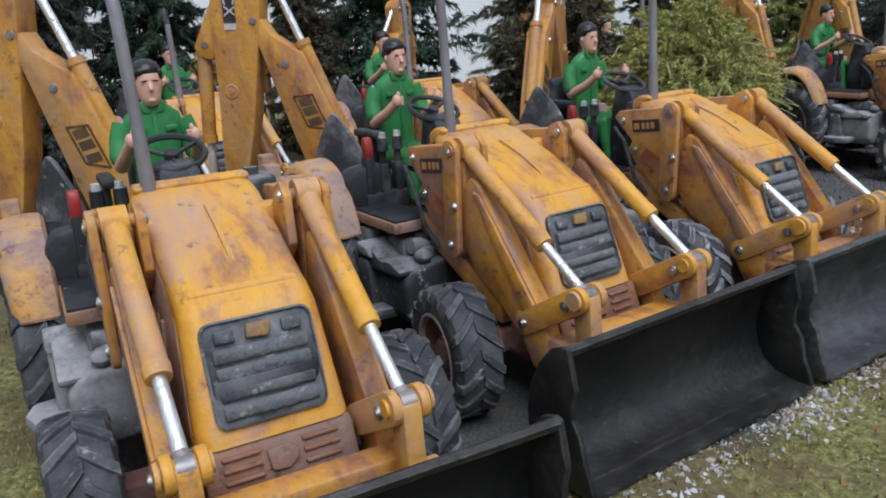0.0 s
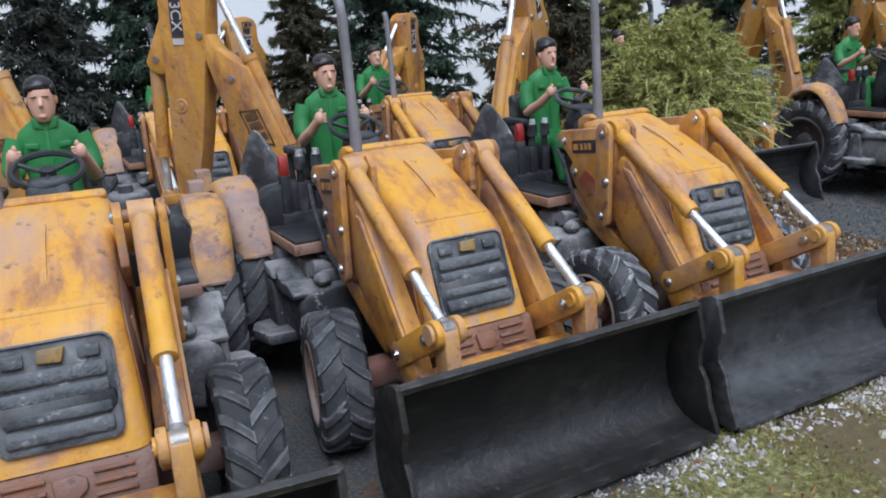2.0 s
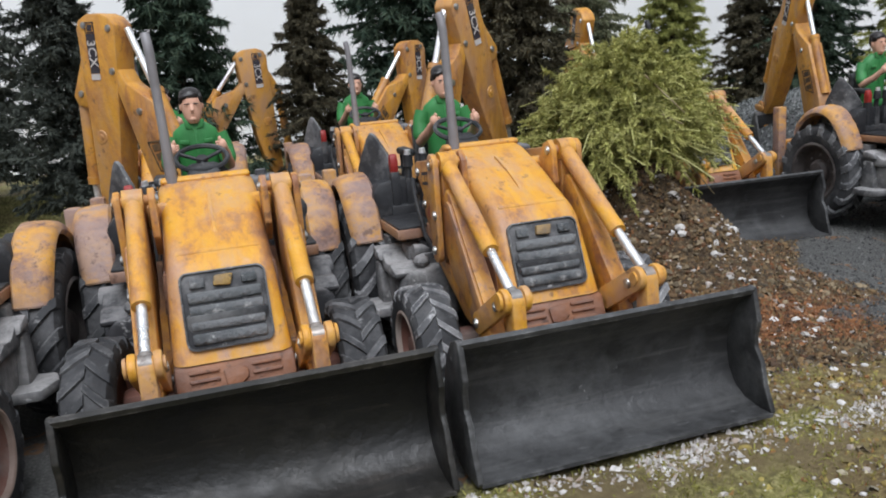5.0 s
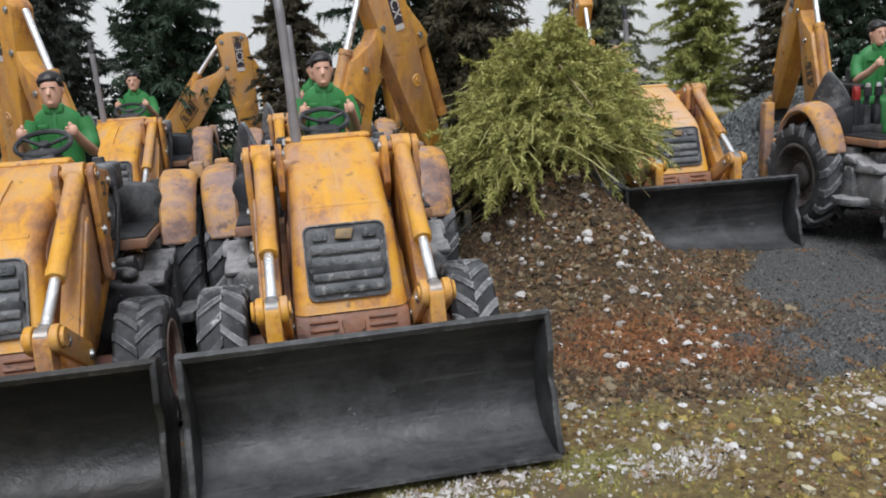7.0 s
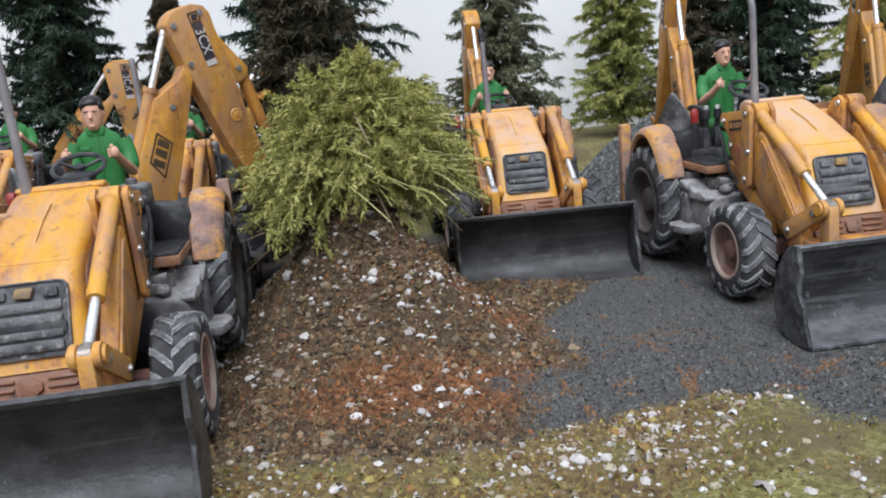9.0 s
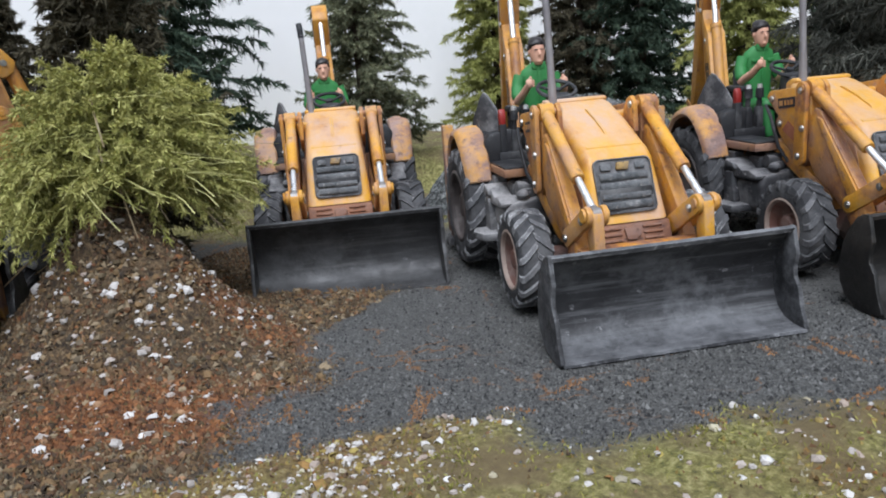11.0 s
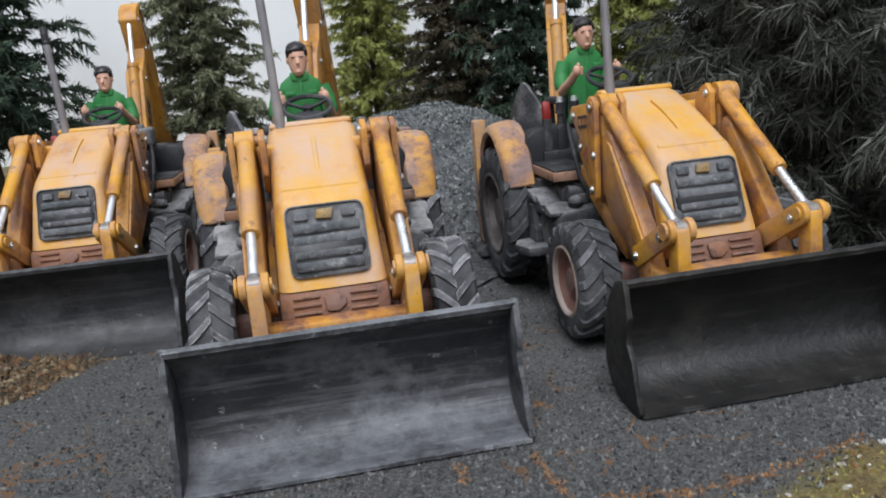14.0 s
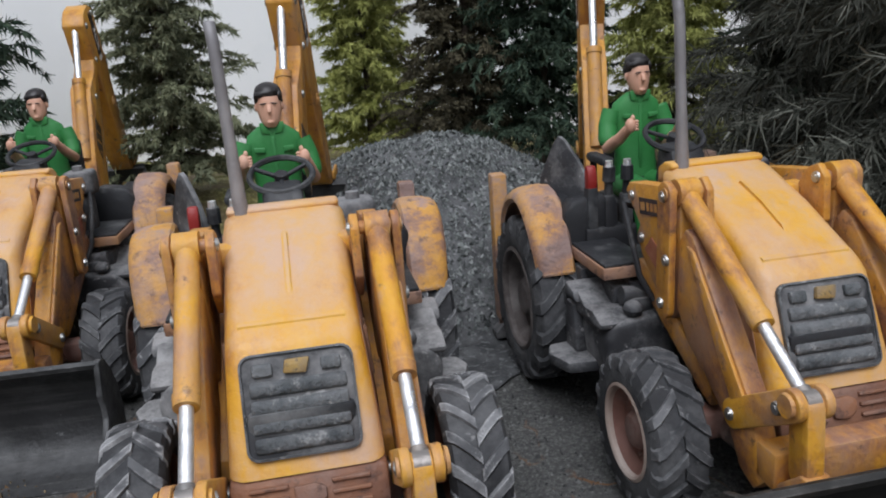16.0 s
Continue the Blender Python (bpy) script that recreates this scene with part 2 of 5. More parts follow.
def bevel(bm, faces, width, seg=2, limit=25):
    edges = [e for e in {e for f in faces for e in f.edges} if len(e.link_faces) == 2 and e.calc_face_angle(0) > radians(limit)]
    bmesh.ops.bevel(bm, geom=edges, offset=width, segments=seg, affect="EDGES", profile=0.5, clamp_overlap=True)


def prism(bm, pts, axis, lo, hi, bev=0.0, seg=2):
    """A polygon drawn across one axis and drawn out along it from lo to hi."""
    def at(a, b, c):
        return {"x": (c, a, b), "y": (a, c, b), "z": (a, b, c)}[axis]
    rings = [[bm.verts.new(at(a, b, c)) for a, b in pts] for c in (lo, hi)]
    faces = [bm.faces.new(rings[0][::-1]), bm.faces.new(rings[1])]
    k = len(pts)
    faces += [bm.faces.new((rings[0][i], rings[0][(i + 1) % k], rings[1][(i + 1) % k], rings[1][i])) for i in range(k)]
    bmesh.ops.recalc_face_normals(bm, faces=faces)
    if bev:
        bevel(bm, faces, bev, seg)
    return bm


def box(bm, x0, x1, y0, y1, z0, z1, bev=0.0, seg=2):
    return prism(bm, [(x0, y0), (x1, y0), (x1, y1), (x0, y1)], "z", z0, z1, bev, seg)


def rod(bm, a, b, r, r2=None, seg=14):
    a, b = Vector(a), Vector(b)
    m = Matrix.Translation((a + b) / 2) @ (b - a).to_track_quat("Z", "Y").to_matrix().to_4x4()
    bmesh.ops.create_cone(bm, cap_ends=True, segments=seg, radius1=r, radius2=r if r2 is None else r2, depth=(b - a).length, matrix=m)
    return bm


def ball(bm, c, r, stretch=(1, 1, 1), u=12, v=8, turn=None):
    m = Matrix.Translation(c) @ (turn or Matrix()) @ Matrix.Diagonal((*stretch, 1))
    bmesh.ops.create_uvsphere(bm, u_segments=u, v_segments=v, radius=r, matrix=m)
    return bm


def lathe(bm, profile, seg, close=False, front=True):
    """Turns a profile of (radius, x) about the x axis."""
    rings = [[bm.verts.new((x, r * math.cos(2 * math.pi * i / seg), r * math.sin(2 * math.pi * i / seg))) for i in range(seg)] for r, x in profile]
    for a, b in zip(rings, rings[1:] + rings[:1] if close else rings[1:]):
        for i in range(seg):
            bm.faces.new((a[i], a[(i + 1) % seg], b[(i + 1) % seg], b[i]))
    if not close:
        if front:
            bm.faces.new(rings[0])
        bm.faces.new(rings[-1])
    return bm


def capsule_outline(a, b, r, seg=6):
    """Outline of a bar with round ends from a to b."""
    a, b = Vector(a), Vector(b)
    w = math.atan2(b.y - a.y, b.x - a.x)
    return [(b.x + r * math.cos(w - math.pi / 2 + math.pi * i / seg), b.y + r * math.sin(w - math.pi / 2 + math.pi * i / seg)) for i in range(seg + 1)] + [
        (a.x + r * math.cos(w + math.pi / 2 + math.pi * i / seg), a.y + r * math.sin(w + math.pi / 2 + math.pi * i / seg)) for i in range(seg + 1)]


MESHES = {}


def part(name, build, material, parent, label="", place=None, key=None):
    """One mesh object under a thing or a part; alike parts share their mesh."""
    key = key or name
    if key not in MESHES:
        bm = bmesh.new()
        build(bm)
        MESHES[key] = finish(bm)
        MESHES[key].materials.append(material)
    ob = new(name, MESHES[key])
    ob.parent = parent
    if place is not None:
        ob.matrix_local = Matrix.Translation(place.translation * K) @ place.to_3x3().to_4x4()
    return tagged(ob, label=label)


def mirrored(build):
    """The same part for the machine's other side."""
    def other(bm):
        build(bm)
        for v in bm.verts:
            v.co.x = -v.co.x
        bmesh.ops.reverse_faces(bm, faces=bm.faces)
    return other


# ---- hood ----
def hood(bm):
    pts = [(-1.52, 1.20), (-1.52, 2.02), (-1.44, 2.06), (-1.28, 2.03), (-1.12, 1.975), (-0.80, 1.865), (-0.52, 1.735), (-0.36, 1.655), (-0.33, 1.645), (-0.24, 1.58), (-0.19, 1.53), (0.065, 0.90), (-0.85, 0.90)]
    prism(bm, pts, "x", -0.37, 0.37)
    caps = [f for f in bm.faces if len(f.verts) == len(pts)]
    rims = {e for f in caps for e in f.edges}
    top = [e for e in rims if min(v.co.z for v in e.verts) > 0.85 and max(v.co.y for v in e.verts) - min(v.co.y for v in e.verts) + 1 > 0 and not all(abs(v.co.z - 0.9) < 0.01 for v in e.verts)]
    bmesh.ops.bevel(bm, geom=top, offset=0.11, segments=5, affect="EDGES", profile=0.5, clamp_overlap=True)
    for v in bm.verts:
        v.co.x *= broad(v.co.y) * flank(v.co.z) / 0.37
    # crease across the nose and the raised fin
    prism(bm, [(-0.345, 1.645), (-0.33, 1.6535), (-0.31, 1.640), (-0.305, 1.620)], "x", -0.30, 0.30)
    prism(bm, [(-1.10, 1.955), (-1.05, 1.978), (-0.80, 1.889), (-0.56, 1.775), (-0.51, 1.72), (-0.60, 1.71)], "x", -0.012, 0.012)


def broad(y):
    """How much wider the hood is towards the cab."""
    t = max(0.0, min(1.0, (-0.45 - y) / 1.0))
    return 1 + 0.15 * t * t * (3 - 2 * t)


def flank(z):
    return 0.345 + 0.07 * (2.05 - z)


def hood_side(bm):
    prism(bm, [(-1.46, 1.92), (-1.30, 1.93), (-0.86, 1.765), (-0.50, 1.60), (-0.34, 1.48), (-0.10, 0.94), (-1.46, 0.94)], "x", -0.02, 0.007, 0.004)
    for v in bm.verts:
        v.co.x += broad(v.co.y) * flank(v.co.z)


def louvre(bm):
    prism(bm, [(-0.03, 1.12), (0.03, 1.12), (0.03, 1.44), (-0.03, 1.44)], "x", -0.01, 0.022, 0.01)
    for v in bm.verts:
        v.co.x += flank(v.co.z)


def hood_rim(bm):
    prism(bm, [(-1.60, 1.90), (-1.60, 2.03), (-1.50, 2.085), (-1.40, 2.09), (-1.36, 2.055), (-1.5, 1.95)], "x", -0.375, 0.375, 0.03, 3)


def bumper(bm):
    prism(bm, [(0.065, 0.895), (0.16, 0.66), (0.10, 0.62), (-0.5, 0.62), (-0.5, 0.895)], "x", -0.43, 0.43, 0.04, 2)


NOSE = pose(0, -0.175, 1.51, 0, 0, 0) @ Matrix.Rotation(math.atan2(0.208, 0.528), 4, "X")
BUMP = pose(0, 0.068, 0.895, 0, 0, 0) @ Matrix.Rotation(math.atan2(0.095, 0.235), 4, "X")


def plate_outline(w, h, r, seg=4):
    out = []
    for cx, cz, a0 in ((w - r, -r, 0), (-w + r, -r, 90), (-w + r, -h + r, 180), (w - r, -h + r, 270)):
        out += [(cx + r * math.cos(radians(a0 + 90 * i / seg)), cz + r * math.sin(radians(a0 + 90 * i / seg))) for i in range(seg + 1)]
    return out


def grille_back(bm):
    prism(bm, plate_outline(0.30, 0.555, 0.06), "y", 0.0, 0.018, 0.008)


def grille_frame(bm):
    o, i = plate_outline(0.310, 0.572, 0.065), plate_outline(0.297, 0.546, 0.055)
    i = [(x, z - 0.012) for x, z in i]
    rings = [[bm.verts.new((x, y, z + dz)) for x, z in ring] for ring, y, dz in ((o, 0.0, 0.01), (o, 0.03, 0.01), (i, 0.036, 0.01), (i, 0.005, 0.01))]
    k = len(o)
    for a, b in zip(rings, rings[1:]):
        for j in range(k):
            bm.faces.new((a[j], a[(j + 1) % k], b[(j + 1) % k], b[j]))


def slat(bm):
    prism(bm, [(0.0, 0.0), (0.030, -0.012), (0.040, -0.045), (0.030, -0.082), (0.0, -0.094)], "x", -0.262, 0.262, 0.014, 2)


def badge(bm):
    prism(bm, [(-0.075, 0.0), (0.06, 0.0), (0.075, -0.075), (-0.05, -0.085)], "y", 0.0, 0.045, 0.012)


def lamp_stud(bm):
    box(bm, -0.055, 0.055, 0.0, 0.038, -0.07, 0.0, 0.012)


def vent_bar(bm):
    box(bm, -0.105, 0.105, -0.01, 0.022, -0.012, 0.012, 0.008)


def emblem(bm):
    prism(bm, [(-0.085, -0.03), (-0.03, 0.0), (0.09, -0.01), (0.075, -0.13), (-0.02, -0.14), (-0.085, -0.09)], "y", 0.0, 0.03, 0.014)


def exhaust(bm):
    pts = [(0.275, -1.40, 2.02), (0.283, -1.41, 2.5), (0.295, -1.42, 3.0), (0.298, -1.425, 3.14), (0.304, -1.44, 3.22), (0.312, -1.465, 3.28)]
    rings = []
    for i, p in enumerate(pts):
        d = (Vector(pts[min(i + 1, 5)]) - Vector(pts[max(i - 1, 0)])).to_track_quat("Z", "Y").to_matrix()
        r = 0.052 if i == 0 else 0.040
        rings.append([bm.verts.new(Vector(p) + d @ Vector((r * math.cos(math.pi * j / 6), r * math.sin(math.pi * j / 6), 0))) for j in range(12)])
    for a, b in zip(rings, rings[1:]):
        for j in range(12):
            bm.faces.new((a[j], a[(j + 1) % 12], b[(j + 1) % 12], b[j]))
    bm.faces.new(rings[-1])
    bm.faces.new(rings[0][::-1])


def exhaust_tip(bm):
    rod(bm, (0.298, -1.425, 3.10), (0.304, -1.44, 3.225), 0.045, 0.045, 12)
    rod(bm, (0.304, -1.44, 3.215), (0.314, -1.475, 3.30), 0.045, 0.043, 12)
    ball(bm, (0.304, -1.44, 3.22), 0.045, u=12, v=6)


# ---- loader frame and arms, right-hand side ----
def tower(bm):
    prism(bm, [(-1.60, 1.88), (-1.54, 1.95), (-0.90, 2.03), (-0.74, 1.98), (-0.74, 1.22), (-0.85, 1.10), (-1.0, 1.16), (-1.33, 1.45), (-1.41, 1.58), (-1.36, 1.66)], "x", 0.50, 0.63, 0.012)


def tower_inner(bm):
    prism(bm, [(-1.1, 1.80), (-0.90, 2.06), (-0.80, 2.10), (-0.72, 2.02), (-0.70, 1.72), (-0.85, 1.55), (-1.1, 1.5)], "x", 0.40, 0.455, 0.012)


def tower_stay(bm):
    box(bm, 0.30, 0.50, -1.15, -0.98, 1.72, 1.93, 0.04)


def link_plate(bm):
    prism(bm, capsule_outline((-0.825, 1.995), (-0.845, 1.215), 0.095), "x", 0.655, 0.71, 0.014)


def lower_rail(bm):
    prism(bm, [(-1.52, 1.30), (-1.44, 1.38), (-1.30, 1.34), (-0.36, 0.82), (-0.36, 0.66), (-0.50, 0.70), (-1.46, 1.20)], "x", 0.44, 0.60, 0.02)


def bolt(bm):
    rod(bm, (-0.004, 0, 0), (0.016, 0, 0), 0.043, 0.037, 12)
    rod(bm, (0.015, 0, 0), (0.021, 0, 0), 0.022, 0.020, 10)


def lift_arm(bm):
    prism(bm, [(-0.74, 1.70), (-0.66, 1.80), (-0.56, 1.76), (0.10, 0.98), (0.22, 0.72), (0.30, 0.50), (0.20, 0.40), (0.05, 0.46), (-0.08, 0.66), (-0.40, 0.90), (-0.62, 1.02), (-0.78, 1.24)], "x", 0.50, 0.64, 0.022)


def arm_rib(bm):
    prism(bm, [(-0.60, 1.70), (-0.52, 1.68), (0.10, 0.95), (0.06, 0.86), (-0.04, 0.88)], "x", 0.638, 0.662, 0.008)


RAM_A, RAM_B = Vector((0.565, -0.80, 2.005)), Vector((0.555, 0.535, 1.125))


def ram_at(s):
    return RAM_A.lerp(RAM_B, s)


def ram_sleeve(bm):
    rod(bm, ram_at(-0.02), ram_at(0.66), 0.070, 0.067, 18)
    rod(bm, ram_at(0.64), ram_at(0.685), 0.074, 0.068, 18)
    rod(bm, ram_at(0.0) - Vector((0.075, 0, 0)), ram_at(0.0) + Vector((0.075, 0, 0)), 0.094, None, 18)


def ram_rod(bm):
    rod(bm, ram_at(0.66), ram_at(1.0), 0.037, None, 14)


def rod_eye(bm):
    rod(bm, ram_at(1.0) - Vector((0.042, 0, 0)), ram_at(1.0) + Vector((0.042, 0, 0)), 0.068, None, 16)
    rod(bm, ram_at(0.95), ram_at(0.99), 0.05, 0.055, 12)


def ram_pin(bm):
    rod(bm, (0.40, -0.80, 2.005), (0.72, -0.80, 2.005), 0.042)


def lever_plate(bm):
    prism(bm, capsule_outline((-0.03, 0.79), (0.53, 1.115), 0.095, 10), "x", -0.028, 0.028, 0.014)


def lever_pin(bm):
    rod(bm, (0.43, 0.53, 1.12), (0.685, 0.53, 1.12), 0.05)
    rod(bm, (0.672, 0.53, 1.12), (0.692, 0.53, 1.12), 0.072, 0.066, 18)


def tip_link(bm):
    prism(bm, capsule_outline((0.53, 1.10), (0.555, 0.70), 0.085), "x", 0.50, 0.61, 0.015)


def cross_beam(bm):
    box(bm, -0.64, 0.64, 0.20, 0.40, 0.50, 0.74, 0.03)


# ---- front bucket ----
def bucket_shell(bm):
    inner = [(0.935, 0.945), (0.84, 0.86), (0.745, 0.72), (0.685, 0.56), (0.665, 0.40), (0.69, 0.25), (0.76, 0.12), (0.87, 0.045), (1.0, 0.02), (1.165, 0.012)]
    outer = [(1.165, -0.012), (0.98, -0.018), (0.84, 0.0), (0.70, 0.08), (0.62, 0.22), (0.60, 0.40), (0.625, 0.58), (0.69, 0.75), (0.79, 0.90), (0.90, 0.985), (0.935, 0.985)]
    prism(bm, inner + outer, "x", -1.15, 1.15)
    # turned lip along the upper edge and wear bar along the cutting edge
    prism(bm, [(0.905, 0.945), (0.955, 0.935), (0.965, 0.975), (0.93, 0.995), (0.895, 0.98)], "x", -1.155, 1.155)
    prism(bm, [(1.03, 0.018), (1.185, 0.016), (1.19, -0.012), (1.03, -0.012)], "x", -1.152, 1.152)


def bucket_side(bm):
    prism(bm, [(0.955, 0.99), (0.985, 0.86), (1.02, 0.72), (0.985, 0.60), (0.99, 0.50), (1.06, 0.40), (1.10, 0.22), (1.185, 0.02), (1.16, -0.015), (0.95, -0.02), (0.80, 0.0), (0.66, 0.08), (0.58, 0.22), (0.565, 0.42), (0.60, 0.62), (0.68, 0.80), (0.80, 0.95), (0.90, 0.995)], "x", 1.135, 1.18, 0.012)


def bucket_lug(bm):
    prism(bm, [(0.60, 0.80), (0.66, 0.80), (0.62, 0.62), (0.60, 0.42), (0.42, 0.46), (0.40, 0.62)], "x", 0.46, 0.62, 0.02)


# ---- chassis, axle, tank ----
def chassis(bm):
    box(bm, -0.33, 0.33, -3.5, 0.02, 0.50, 0.92, 0.04)
    box(bm, -0.30, 0.30, -1.6, 0.0, 0.9, 1.25, 0.05)
    box(bm, -0.46, 0.46, -2.4, -1.2, 0.62, 1.12, 0.06)


def front_axle(bm):
    box(bm, -0.85, 0.85, -0.58, -0.36, 0.40, 0.60, 0.05)
    prism(bm, [(-0.40, 0.30), (0.40, 0.30), (0.55, 0.45), (0.40, 0.80), (-0.40, 0.80), (-0.55, 0.45)], "y", -0.44, -0.28, 0.03)


def rear_axle(bm):
    rod(bm, (-0.85, -2.63, 0.74), (0.85, -2.63, 0.74), 0.16)


def tank(bm):
    prism(bm, [(0.42, 0.50), (0.86, 0.46), (0.96, 0.56), (0.98, 0.86), (0.90, 0.98), (0.42, 1.04)], "y", -1.92, -1.16, 0.05, 3)


def tank_top(bm):
    prism(bm, [(-1.98, 0.96), (-1.86, 1.12), (-1.66, 1.10), (-1.52, 1.02), (-1.36, 1.04), (-1.18, 0.98), (-1.2, 0.92), (-1.98, 0.90)], "x", 0.70, 1.02, 0.045, 2)


def filler(bm):
    rod(bm, (0.60, -1.40, 1.0), (0.60, -1.40, 1.18), 0.085, 0.08)
    rod(bm, (0.60, -1.40, 1.15), (0.60, -1.40, 1.21), 0.10, 0.09)


def step(bm):
    prism(bm, [(0.84, -1.90), (1.20, -1.86), (1.26, -1.68), (1.18, -1.44), (0.84, -1.40)], "z", 0.50, 0.60, 0.03)
    prism(bm, [(-1.88, 0.50), (-1.60, 0.50), (-1.68, 0.98), (-1.86, 0.98)], "x", 0.90, 1.05, 0.03)


def gearbox(bm):
    box(bm, 0.48, 0.80, -1.72, -1.46, 0.98, 1.16, 0.035, 2)
    box(bm, 0.56, 0.74, -1.50, -1.26, 1.00, 1.12, 0.03, 2)
    rod(bm, (0.52, -1.36, 1.10), (0.78, -1.36, 1.13), 0.075, 0.07, 12)
    ball(bm, (0.74, -1.24, 1.06), 0.075, (1, 1.2, 0.8), 10, 6)


def sill_support(bm):
    box(bm, 0.74, 0.90, -2.08, -1.88, 0.92, 1.20, 0.03, 2)
    prism(bm, [(-1.86, 1.02), (-1.60, 1.02), (-1.66, 1.10), (-1.84, 1.14)], "x", 0.72, 1.06, 0.03)
    box(bm, 0.55, 0.66, -1.60, -1.48, 1.12, 1.21, 0.015)


def tube(bm, pts, r, u=8):
    """One bent hose along a line of points."""
    pts, rings = [Vector(p) for p in pts], []
    for i, p in enumerate(pts):
        d = (pts[min(i + 1, len(pts) - 1)] - pts[max(i - 1, 0)]).to_track_quat("Z", "Y").to_matrix()
        rings.append([bm.verts.new(p + d @ Vector((r * math.cos(2 * math.pi * j / u), r * math.sin(2 * math.pi * j / u), 0))) for j in range(u)])
    for a, b in zip(rings, rings[1:]):
        for j in range(u):
            bm.faces.new((a[j], a[(j + 1) % u], b[(j + 1) % u], b[j]))
    bm.faces.new(rings[0][::-1])
    bm.faces.new(rings[-1])


def side_hose(bm):
    pts = [(0.47, -1.62, 1.70), (0.66, -1.56, 1.78), (0.70, -1.40, 1.66), (0.67, -1.28, 1.30), (0.60, -1.18, 1.12)]
    tube(bm, pts, 0.022)


def sill(bm):
    box(bm, 0.50, 0.90, -2.12, -1.40, 1.24, 1.335, 0.015)


def sill_mat(bm):
    box(bm, 0.505, 0.885, -2.11, -1.415, 1.33, 1.36, 0.01)


def floor_plate(bm):
    box(bm, -0.55, 0.55, -3.3, -1.45, 1.14, 1.26, 0.03)


# ---- wheels ----
def tyre(radius, width):
    def build(bm):
        w = width / 2
        lathe(bm, [(radius * 0.56, -w * 0.80), (radius * 0.64, -w), (radius * 0.86, -w * 1.02), (radius * 0.945, -w * 0.86), (radius * 0.955, 0), (radius * 0.945, w * 0.86), (radius * 0.86, w * 1.02), (radius * 0.64, w), (radius * 0.56, w * 0.80)], 40, True)
    return build


LUGS = 16


def tyre_lug(radius, width, side):
    """One bar of the chevron tread, from the middle of the tread over the shoulder."""
    def build(bm):
        w, lug = width / 2, []
        for x, da, r in ((-0.03, 0.30, 1.0), (0.40, 0.15, 1.0), (0.78, 0.035, 0.992), (0.98, -0.01, 0.955), (1.07, -0.03, 0.84)):
            for off in (-0.085, 0.085):
                for top in (0, 1):
                    rr = radius * (r if top else (0.93 if r > 0.97 else r - 0.06))
                    a = da + off * (0.74 if top else 1.1)
                    lug.append(bm.verts.new((side * w * x * (1.0 if top else 0.96), rr * math.cos(a), rr * math.sin(a))))
        for b in (0, 4, 8, 12):
            for q in ((1, 3, 7, 5), (0, 1, 5, 4), (3, 2, 6, 7)):
                bm.faces.new([lug[b + j] for j in q])
        bm.faces.new([lug[j] for j in (0, 2, 3, 1)])
        bm.faces.new([lug[j] for j in (16, 17, 19, 18)])
    return build


def rim(radius, width):
    def build(bm):
        w = width / 2
        lathe(bm, [(radius * 0.55, w * 0.80), (radius * 0.50, w * 0.55), (radius * 0.46, w * 0.36), (radius * 0.40, w * 0.32), (radius * 0.20, w * 0.34)], 28, front=False)
        lathe(bm, [(radius * 0.57, -w * 0.85), (radius * 0.50, -w * 0.5), (radius * 0.20, -w * 0.45)], 28, front=False)
    return build


def rim_edge(radius, width):
    def build(bm):
        w = width / 2
        lathe(bm, [(radius * 0.63, w * 0.90), (radius * 0.625, w * 1.00), (radius * 0.585, w * 1.03), (radius * 0.555, w * 0.96), (radius * 0.545, w * 0.78)], 32, True)
    return build


def hub(radius, width):
    def build(bm):
        w = width / 2
        lathe(bm, [(radius * 0.26, w * 0.2), (radius * 0.25, w * 0.52), (radius * 0.19, w * 0.74), (radius * 0.07, w * 0.80)], 16)
        for i in range(8):
            a = math.pi * i / 4
            rod(bm, (w * 0.3, radius * 0.35 * math.cos(a), radius * 0.35 * math.sin(a)), (w * 0.42, radius * 0.35 * math.cos(a), radius * 0.35 * math.sin(a)), radius * 0.028, None, 6)
    return build


def wheel(name, radius, width, x, y, parent, flip, chalky, steer=0.0):
    place = pose(x, y, radius * 0.985, 0, 0, steer + (180 if flip else 0))
    t = part(name, tyre(radius, width), RUBBER, parent, "black tyre with chalky chevron lugs" if chalky else "dusty black tyre with chevron lugs", place, name)
    for side in (-1, 1):
        for i in range(LUGS):
            part("lug", tyre_lug(radius, width, side), LUG_CHALK if chalky else LUG, t, place=pose(0, 0, 0, 360 * (i + (0.5 if side > 0 else 0)) / LUGS), key=f"{name}_lug{side}{chalky}")
    paint = RIM if radius < 0.6 else RIM_REAR
    part("rim", rim(radius, width), paint, t, "dull brown steel rim", key=name + "_rim")
    part("rim_edge", rim_edge(radius, width), RIM_PALE if radius < 0.6 else RIM_REAR, t, "pale scuffed rim edge" if radius < 0.6 else "", key=name + "_rim_edge")
    part("hub", hub(radius, width), paint, t, key=name + "_hub")
    return t


